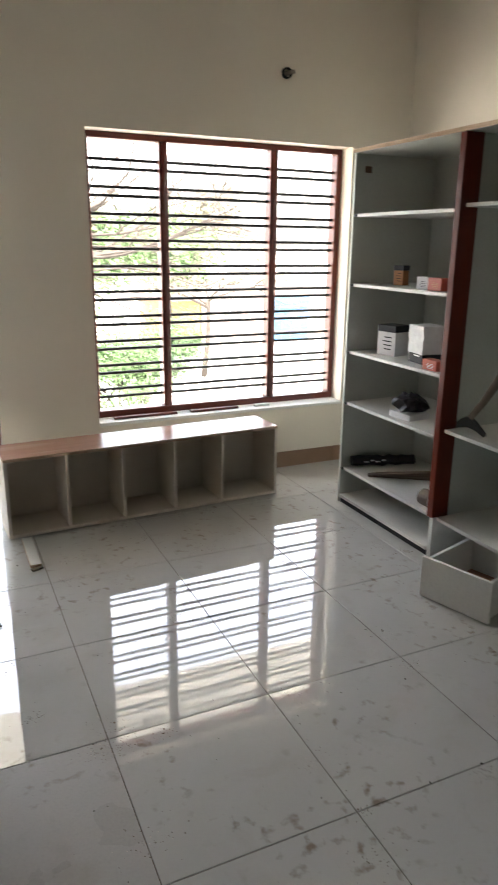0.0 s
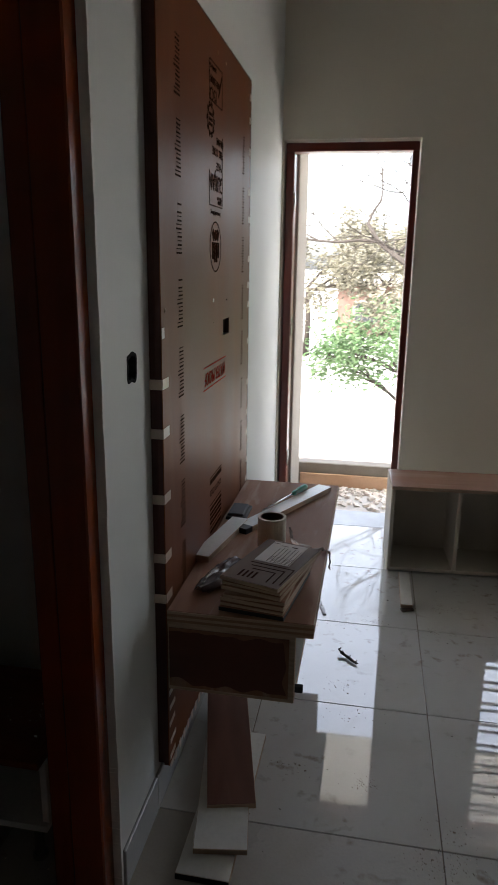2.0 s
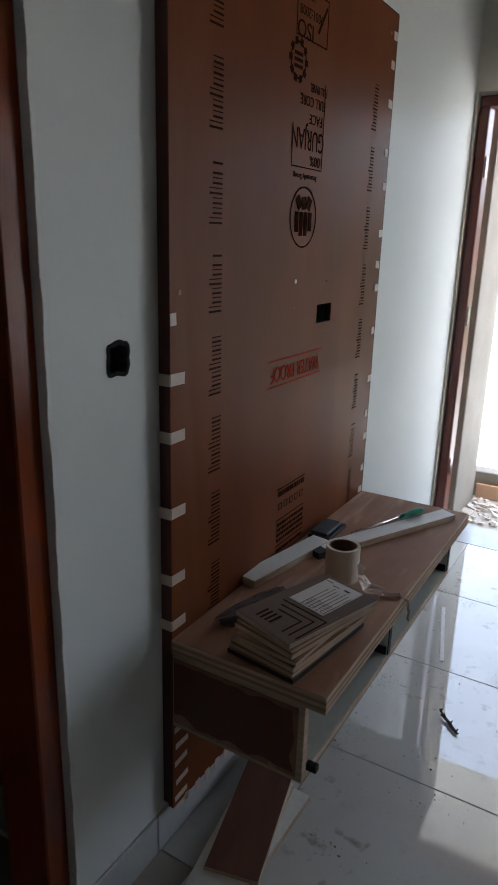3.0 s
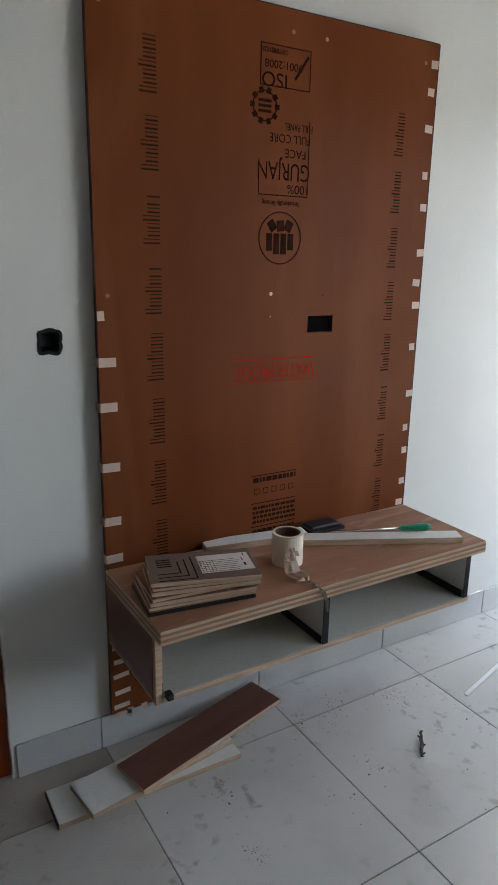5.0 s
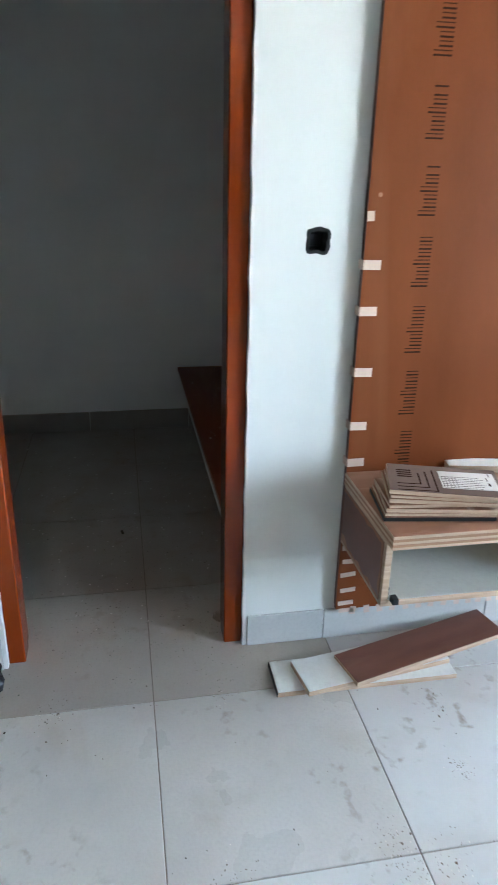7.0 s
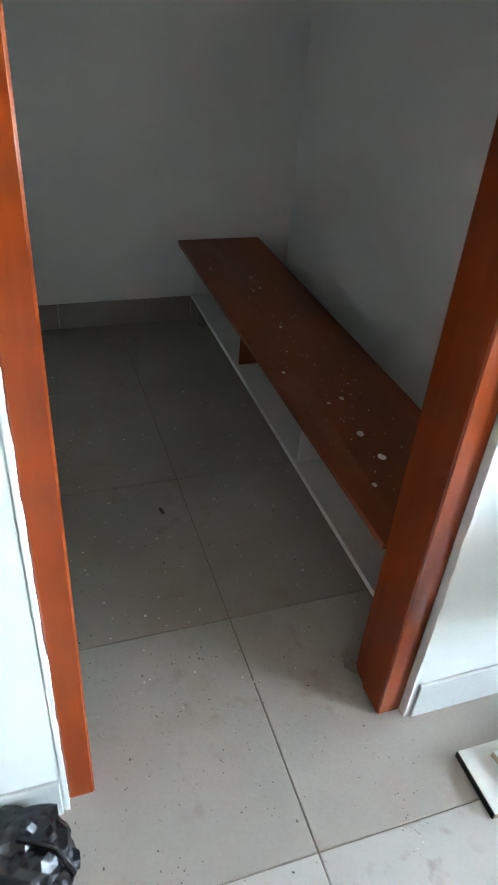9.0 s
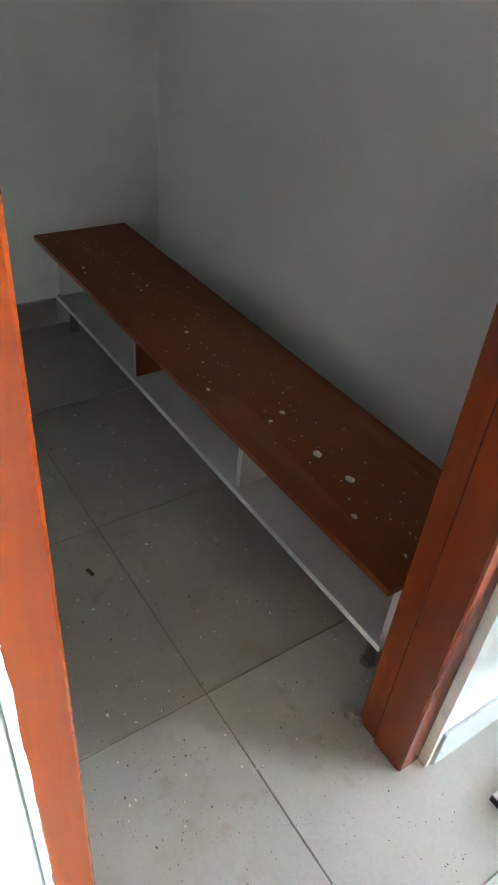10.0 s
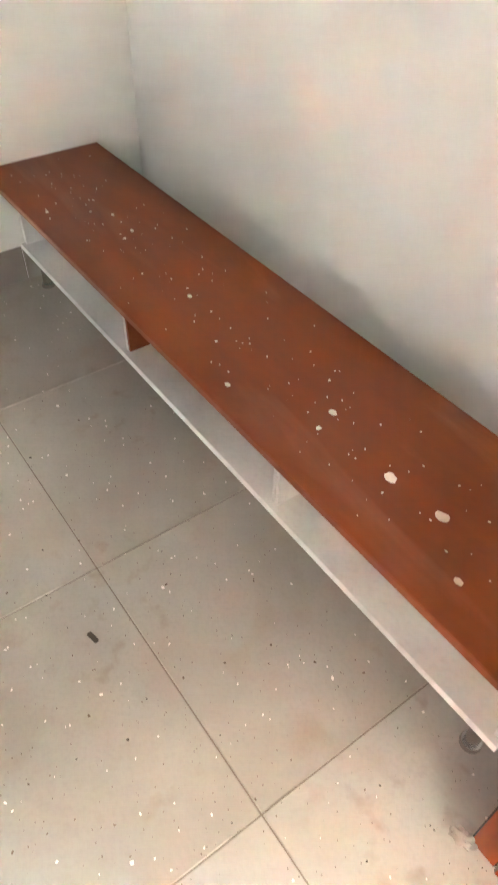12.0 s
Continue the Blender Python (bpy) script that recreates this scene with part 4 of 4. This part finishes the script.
bm = bmesh.new()
for k in range(4):
    add_box(bm, (-0.016 + 0.004 * (k % 2), -0.001, -0.004), (0.016, 0.001, 0.004), pose(2.84 + 0.035 * k, -0.666 - 0.011 * k, 0.285 + 0.008 * (k % 2), -10, 0, 4 * k - 17))
part("printed_patch", bm, WHITEPL, case, "pale worn print on the black cloth")
for k in range(3):
    plank("timber_strip", 2.935 + 0.02 * k, -0.90 - 0.012 * k, 0.2415 + 0.0125 * k, 0.40, 0.042, 0.012, -34 + 7 * k, GREYWOOD, GREYWOOD, "weathered brown timber strip stacked on a low shelf", "timber strip", "strips on the shelf")
random.seed(1)
can = thing("paint_can", (2.780, -1.350, 0.242), "small grey tin lying on the shelf", "tin")
part("can_body", lathe([(0.001, 0), (0.045, 0), (0.045, 0.09), (0.001, 0.09)], 20, pose(2.780, -1.307, 0.287, 90)), GREYWOOD, can)
part("can_rim", lathe([(0.046, 0.086), (0.046, 0.092), (0.042, 0.092), (0.042, 0.086)], 20, pose(2.780, -1.307, 0.287, 90)), STEEL, can)
hm = thing("hand_adze", (2.80, -1.62, 0.716), "old hand adze with a wooden handle leaning on a shelf", "adze")
part("handle", tube(bmesh.new(), [(2.775, -1.585, 0.775), (2.80, -1.655, 0.885), (2.815, -1.70, 0.97), (2.83, -1.745, 1.06)], [0.016, 0.018, 0.021, 0.023], 10), GREYWOOD, hm, smooth=True)
bm = bmesh.new()
head = [((-0.045, -0.014), 0.016), ((-0.02, 0.0), 0.024), ((0.012, 0.008), 0.026), ((0.05, -0.012), 0.016), ((0.095, -0.05), 0.006)]
rows = [[bm.verts.new(pose(2.775, -1.585, 0.772, 0, 0, -62) @ Vector((u, w, v + h))) for w, h in ((-0.02, -r), (0.02, -r), (0.02, r), (-0.02, r))] for (u, v), r in head]
for r, q in zip(rows, rows[1:]):
    for k in range(4):
        bm.faces.new((r[k], r[(k + 1) % 4], q[(k + 1) % 4], q[k]))
bm.faces.new(rows[0]), bm.faces.new(rows[-1])
part("head", bm, IRON, hm, "dark iron head")

# ---- black bin bag ----
crumple("bin_bag", (0.10, -3.315, 0.0), (0.095, 0.105, 0.078), BAGPL, "knotted black plastic bag on the floor by the wall", "plastic bag", 11.7, 0.2, 4)
lp = solo("bag_handle", tube(bmesh.new(), [(0.10, -3.30, 0.14), (0.13, -3.24, 0.135), (0.155, -3.215, 0.08), (0.15, -3.23, 0.02)], [0.008, 0.006, 0.006, 0.008], 6), BAGPL, "twisted loop of the black bag", "bag handle", smooth=True)
lp.parent = bpy.data.objects["bin_bag"]
lp.matrix_parent_inverse = bpy.data.objects["bin_bag"].matrix_basis.inverted()
for key in ("label", "category"):
    del lp[key]

# ---- closet bench ----
ben = thing("closet_bench", (-2.135, -2.53, 0.0), "long low bench with dusty red-brown top and white open bays", "bench")
del ben["base"]
ben.matrix_world = pose(-2.145, -2.483, 0.0)
L, W, BT = 1.955, 0.372, 0.383
sub("top_board", box((0, 0, BT - 0.019), (L, W, BT - 0.0015), 0.001), BENCHTOP, ben)
sub("top_face", box((0.001, 0.001, BT - 0.0015), (L - 0.001, W - 0.001, BT), 0.0003), BENCHTOP, ben)
sub("bottom_board", box((0.02, 0.058, 0.121), (L - 0.02, W - 0.01, 0.140), 0.001), LAMWHITE, ben)
sub("end_panel", box((0.02, 0.072, 0.140), (0.038, W - 0.01, BT - 0.019), 0.001), LAMWHITE, ben)
sub("end_panel", box((L - 0.038, 0.072, 0.140), (L - 0.02, W - 0.01, BT - 0.019), 0.001), LAMWHITE, ben)
sub("back_panel", box((0.038, W - 0.018, 0.140), (L - 0.038, W - 0.0105, BT - 0.019), 0.0005), LAMGREY, ben)
for x in (0.690, 1.322):
    sub("divider", box((x, 0.072, 0.140), (x + 0.0085, W - 0.019, BT - 0.019), 0.0005), LAMWHITE, ben)
    sub("divider_face", box((x + 0.0087, 0.074, 0.140), (x + 0.0175, W - 0.019, BT - 0.019), 0.0005), BENCHTOP if x < 1 else LAMWHITE, ben)
for x in (0.074, 1.888):
    for y in (0.100, W - 0.06):
        leg = sub("leg", lathe([(0.001, 0.012), (0.014, 0.012), (0.014, 0.1205), (0.001, 0.1205)], 14, pose(x, y, 0)), STEEL, ben, "chrome leg", smooth=False)
        sub("foot", lathe([(0.001, 0.0005), (0.021, 0.0005), (0.019, 0.012), (0.001, 0.012)], 14, pose(x, y, 0)), STEEL, leg)


# ---- dust, chips and scraps ----
def flakes(name, count, area, size, material, label, m=None, aspect=2.2):
    bm = bmesh.new()
    for k in range(count):
        x, y = area()
        s = random.uniform(*size) * (2.0 if random.random() < 0.06 else 1.0)
        q = pose(x, y, s * 0.12, random.uniform(-8, 8), random.uniform(-8, 8), random.uniform(0, 360))
        n = random.choice((5, 6, 7))
        ring = [Vector((math.cos(i * math.tau / n) * s * random.uniform(0.6, 1.1), math.sin(i * math.tau / n) * s / random.uniform(1.1, aspect) * random.uniform(0.6, 1.1), 0)) for i in range(n)]
        lo = [bm.verts.new(q @ v) for v in ring]
        hi = [bm.verts.new(q @ (v * 0.8 + Vector((0, 0, s * 0.25)))) for v in ring]
        bm.faces.new(hi)
        for i in range(n):
            bm.faces.new((lo[i], lo[(i + 1) % n], hi[(i + 1) % n], hi[i]))
    return solo(name, bm, material, label, "debris", kind="stuff", m=m)


flakes("bench_flakes", 190, lambda: (random.uniform(0.03, L - 0.03), random.triangular(0.02, W - 0.02, 0.13)), (0.0009, 0.0036), DUSTWHITE, "white paint flakes scattered on the bench top", ben.matrix_world @ pose(0, 0, BT + 0.0003))
for x, y, s in ((1.555, 0.136, 0.013), (1.664, 0.145, 0.013), (1.374, 0.163, 0.009), (0.896, 0.150, 0.007), (0.559, 0.189, 0.006), (1.196, 0.047, 0.007), (1.763, 0.074, 0.008)):
    bm = bmesh.new()
    bmesh.ops.create_icosphere(bm, subdivisions=2, radius=1)
    for v in bm.verts:
        v.co = Vector((v.co.x * s, v.co.y * s * 0.75, (v.co.z + 0.8) * s * 0.3)) * (1 + 0.25 * noise.noise(v.co * 2 + Vector((x * 9, 0, 0))))
    solo("plaster_blob", bm, DUSTWHITE, "dried cream plaster blob on the bench top", "plaster blob", "blobs on the bench", m=ben.matrix_world @ pose(x, y, BT + 0.0001))
flakes("closet_flakes", 430, lambda: (random.uniform(-2.1, -0.15), random.uniform(-3.6, -2.35)), (0.0010, 0.0042), DUSTWHITE, "white paint flakes scattered on the closet floor", pose(0, 0, 0.0005))
flakes("floor_chips", 420, lambda: (random.uniform(0.02, 2.6), random.uniform(-4.6, -0.1)), (0.001, 0.0042), DEBRIS, "dark chips and dirt scattered on the floor", pose(0, 0, 0.0005))
flakes("closet_chips", 90, lambda: (random.uniform(-1.6, 0.2), random.uniform(-3.3, -2.5)), (0.001, 0.003), DEBRIS, "dark chips and grit in the closet doorway", pose(0, 0, 0.0005))
spots = [(0.50, -1.45), (0.56, -1.62), (0.36, -1.92), (0.60, -1.95), (1.0, -2.2), (1.3, -1.5), (0.95, -0.75)]
for k in range(70):
    q, w = random.randint(0, 4), random.randint(-5, 1)
    spots.append((0.22 + 0.6 * q + random.gauss(0, 0.03), random.uniform(-4.2, -0.5)) if k % 2 else (random.uniform(0.1, 2.6), -0.96 + 0.6 * w + random.gauss(0, 0.03)))


def near_spot():
    c = random.choice(spots)
    w = 0.02 + 0.03 * ((c[0] * 7) % 1)
    return c[0] + random.gauss(0, w), c[1] + random.gauss(0, w * 0.7)


flakes("dirt_crumbs", 3000, near_spot, (0.0007, 0.0029), DIRT, "fine brown dirt crumbs gathered along the tile joints", pose(0, 0, 0.0004))
flakes("pale_grit", 500, near_spot, (0.0006, 0.0026), DUSTWHITE, "pale plaster grit scattered on the tiles", pose(0, 0, 0.0004))
flakes("closet_dust", 1500, lambda: (random.triangular(-2.1, 0.3, -0.1), random.uniform(-3.4, -2.4)), (0.0006, 0.0022), DIRT, "fine brown grit on the closet floor", pose(0, 0, 0.0004))
solo("dark_peg", box((-0.014, -0.005, 0), (0.014, 0.005, 0.007), 0.002), DEBRIS, "small dark wooden peg on the closet floor", "peg", m=pose(-0.833, -2.843, 0.001, 0, 0, 12))
twig = [Vector(c) for c in ((0.560, -1.292, 0.006), (0.537, -1.272, 0.010), (0.520, -1.250, 0.008), (0.500, -1.238, 0.013), (0.482, -1.220, 0.022))]
bm = tube(bmesh.new(), twig, [0.004, 0.0065, 0.006, 0.005, 0.0025], 6)
for k in range(18):
    c = twig[k % 4].lerp(twig[k % 4 + 1], random.random())
    q = random.uniform(0, 6.28)
    w = random.uniform(0.006, 0.015)
    tube(bm, [c, c + Vector((math.cos(q) * w, math.sin(q) * w, random.uniform(0, 0.012)))], [0.004, 0.0018], 5)
solo("dry_twig", bm, DEBRIS, "dark dry leafy twig lying on the floor", "twig")
plank("plastic_strip", 0.350, -0.71, 0.001, 0.42, 0.016, 0.006, 104.7, WHITEPL, WHITEPL, "thin white plastic strip on the floor", "strip")

# ---- outside ----
GZ = -3.2
ground = solo("ground", box((-600, -600, GZ - 0.3), (600, 600, GZ), 0), GROUND, "pale bright ground and road outside", "ground", kind="structure")


def grow(bm, p, d, length, radius, depth, rng, tips, wild=0.5):
    pts, rad = [p], [radius]
    n = 4
    for i in range(n):
        d = (d + Vector((rng.uniform(-wild, wild), rng.uniform(-wild, wild), rng.uniform(-wild, wild) * 0.7)) * 0.45).normalized()
        p = p + d * length / n
        pts.append(p)
        rad.append(radius * (1 - 0.4 * (i + 1) / n))
    tube(bm, pts, rad, 6 if depth > 1 else 4)
    if depth <= 1:
        tips.extend(pts[1:])
    if depth == 0:
        return
    for k in range(3 if depth > 1 else 4):
        at = pts[rng.randint(2, n)]
        nd = (d + Vector((rng.uniform(-1, 1), rng.uniform(-1, 1), rng.uniform(-0.5, 0.8))) * 0.9).normalized()
        grow(bm, at, nd, length * rng.uniform(0.55, 0.8), rad[-1] * 0.88, depth - 1, rng, tips, wild)


def tree(base, height, lean, seed, leaf_count, leaf_size, leaf_mat, spread, label, leaf_low=None, depth=4, thin=1.0, fork=0.45):
    rng = random.Random(seed)
    t = thing("tree", base, label, "tree", "trees outside")
    bm, tips = bmesh.new(), []
    p = Vector(base)
    top = p + Vector((lean[0], lean[1], height * fork))
    part("trunk", tube(bmesh.new(), [p, p.lerp(top, 0.5) + Vector((0.08, 0, 0)), top], [height * 0.026 * thin, height * 0.02 * thin, height * 0.017 * thin], 8), BARK, t, smooth=True)
    for k in range(5):
        a = k * math.tau / 5 + rng.uniform(-0.4, 0.4)
        grow(bm, top - Vector((0, 0, rng.uniform(0, height * 0.12))), Vector((math.cos(a) * spread, math.sin(a) * spread, rng.uniform(0.25, 0.9))).normalized(), height * 0.27, height * 0.011 * thin, depth - 1, rng, tips)
    part("bough", bm, BARK, t)
    if leaf_count:
        if leaf_low is not None:
            tips = [q for q in tips if q.z < leaf_low] or tips
        vs, fs = [], []
        for k in range(leaf_count):
            q = rng.choice(tips) + Vector((rng.gauss(0, 1), rng.gauss(0, 1), rng.gauss(0, 1))) * leaf_size * 2.5
            m = Euler((rng.uniform(0, 6.3), rng.uniform(0, 6.3), rng.uniform(0, 6.3))).to_matrix()
            s = leaf_size * rng.uniform(0.6, 1.3)
            i = len(vs)
            vs += [q + m @ Vector(c) * s for c in ((0, -1, 0), (0.35, 0, 0.12), (0, 1, 0), (-0.35, 0, 0.12))]
            fs += [(i, i + 1, i + 2, i + 3)]
        me = bpy.data.meshes.new("crown")
        me.from_pydata(vs, [], fs)
        me.materials.append(leaf_mat)
        ob = new("crown", me)
        ob.parent = t
        ob.location = -Vector(base)
    return t


tree((3.45, 7.9, GZ), 5.2, (0.1, 0.0), 4, 15000, 0.042, LEAF, 0.16, "green feathery tree close to the house", 1.8, 4, 0.8, 0.2)
tree((1.85, 7.6, GZ), 4.5, (-0.55, 0.0), 14, 6500, 0.055, LEAF, 0.5, "slender green feathery tree beside the balcony", None, 4, 0.7, 0.58)
tree((2.2, 9.8, GZ), 10.5, (-0.3, 0.1), 9, 0, 0.1, LEAF, 1.35, "bare branching tree close to the house", None, 6, 0.62)
tree((9.4, 19.5, GZ), 6.4, (0.2, 0.0), 31, 3500, 0.06, LEAFDRY, 0.8, "half-bare grey tree beside the road", None, 5, 0.8)
tree((10.4, 24.5, GZ), 1.5, (0.0, 0.0), 33, 5000, 0.07, LEAF, 1.6, "low dark bush beside the road", None, 3, 1.0, 0.2)
for x, y, h, s, n, mt, lb in ((4.5, 27, 7.5, 21, 6000, LEAFDRY, "sparse olive tree across the road"), (-3.0, 33, 8.0, 22, 6000, LEAFDRY, "sparse olive tree across the road"),
                              (9.5, 24, 7.0, 23, 6000, LEAF, "green tree across the road"), (1.0, 40, 8.5, 24, 6000, LEAFDRY, "sparse olive tree before a far house"), (17, 40, 9.0, 25, 6000, LEAFDRY, "sparse olive tree behind a far house")):
    tree((x, y, GZ), h, (0, 0), s, n, 0.16, mt, 1.0, lb, None, 4)


def house(base, w, d, h, wallmat, label, windows, trimmat):
    ob = thing("house", base, label, "house", "houses outside")
    x, y, z = base
    part("wall", box((x, y, z), (x + w, y + d, z + h), 0.02), wallmat, ob)
    part("roof", box((x - 0.4, y - 0.5, z + h), (x + w + 0.4, y + d + 0.4, z + h + 0.22), 0.02), HOUSEWALL, ob)
    for u, v, ww, hh in windows:
        f = part("window", box((x + u - 0.08, y - 0.06, z + v - 0.08), (x + u + ww + 0.08, y - 0.005, z + v + hh + 0.08), 0.01), trimmat, ob)
        for k in range(3):
            for j in range(2):
                sub("pane", box((x + u + k * ww / 3 + 0.03, y - 0.09, z + v + j * hh / 2 + 0.03), (x + u + (k + 1) * ww / 3 - 0.03, y - 0.065, z + v + (j + 1) * hh / 2 - 0.03), 0), DARKGLASS, f)
    return ob


house((-2.0, 44, GZ), 9, 8, 3.4, HOUSEBRICK, "low red-brown house across the road", ((1.2, 1.0, 1.6, 1.3), (5.5, 1.0, 1.6, 1.3)), HOUSEWALL)
house((12.9, 29, GZ), 7.5, 8, 3.0, HOUSEWALL, "low pale house with a dark window across the road", ((1.2, 0.98, 1.0, 1.15),), HOUSEWALL)
house((10.75, 28, GZ), 1.7, 5, 2.1, HOUSEYELLOW, "small yellow outhouse across the road", ((0.5, 0.9, 0.6, 0.6),), HOUSEYELLOW)
gate = thing("blue_gate", (17.0, 27, GZ), "bright blue corrugated sheet gate across the road", "gate")
for k in range(8):
    part("sheet_rib", box((16.0 + k * 0.26, 27.0 + 0.02 * (k % 2), GZ + 0.1), (16.255 + k * 0.26, 27.03 + 0.02 * (k % 2), GZ + 2.3), 0.005), BLUESHEET, gate)
for k in range(2):
    part("gate_rail", box((15.95, 26.93, GZ + 0.5 + k * 1.2), (18.15, 26.98, GZ + 0.58 + k * 1.2), 0.005), IRON, gate)
fence = thing("roadside_rail", (2.0, 15, GZ), "thin grey roadside rail", "rail")
for k in range(8):
    part("post", tube(bmesh.new(), [(-6 + k * 2.2, 16 - 0.25 * k, GZ), (-6 + k * 2.2, 16 - 0.25 * k, GZ + 0.8)], [0.03, 0.03], 6), PLASTER, fence)
part("rail", tube(bmesh.new(), [(-6.2, 16.02, GZ + 0.72), (9.6, 14.22, GZ + 0.72)], [0.025, 0.025], 6), PLASTER, fence)

# ---- floor tiles ----
tile_bm = box((-0.2985, -0.2985, -0.0045), (0.2985, 0.2985, 0.0), 0.0012)
tile_mesh = mesh_of("tile", tile_bm, TILE)
# dusty and closet copies carry the doorway's shade in their colour
dusty_shade_mesh = tile_mesh.copy()
dusty_shade_mesh.materials.clear()
dusty_shade_mesh.materials.append(TILE_DUSTY_SHADE)
closet_shade_mesh = tile_mesh.copy()
closet_shade_mesh.materials.clear()
closet_shade_mesh.materials.append(TILE_CLOSET_SHADE)
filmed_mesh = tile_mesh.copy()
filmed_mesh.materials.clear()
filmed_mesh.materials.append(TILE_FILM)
XS = [0.22 + 0.6 * i for i in range(-4, 6)]
for x0, x1 in zip(XS, XS[1:]):
    for j in range(-15, 2):
        x, y = (x0 + x1) / 2, -0.96 + 0.6 * j + 0.3
        if x < -0.2 and (y > -1.7 or y < -4.3):
            continue
        # tone by zone: darker inward, shade put into the colour
        ob = new("tile", closet_shade_mesh if x < -0.5 else dusty_shade_mesh if x < 0.0 and -3.4 < y < -2.3 else filmed_mesh if x < 0.6 and y < -2.3 else tile_mesh)
        ob.parent = floor
        ob.location = (x, y, random.uniform(-0.0003, 0.0003))
        ob.scale = ((x1 - x0) / 0.6, 1, 1)
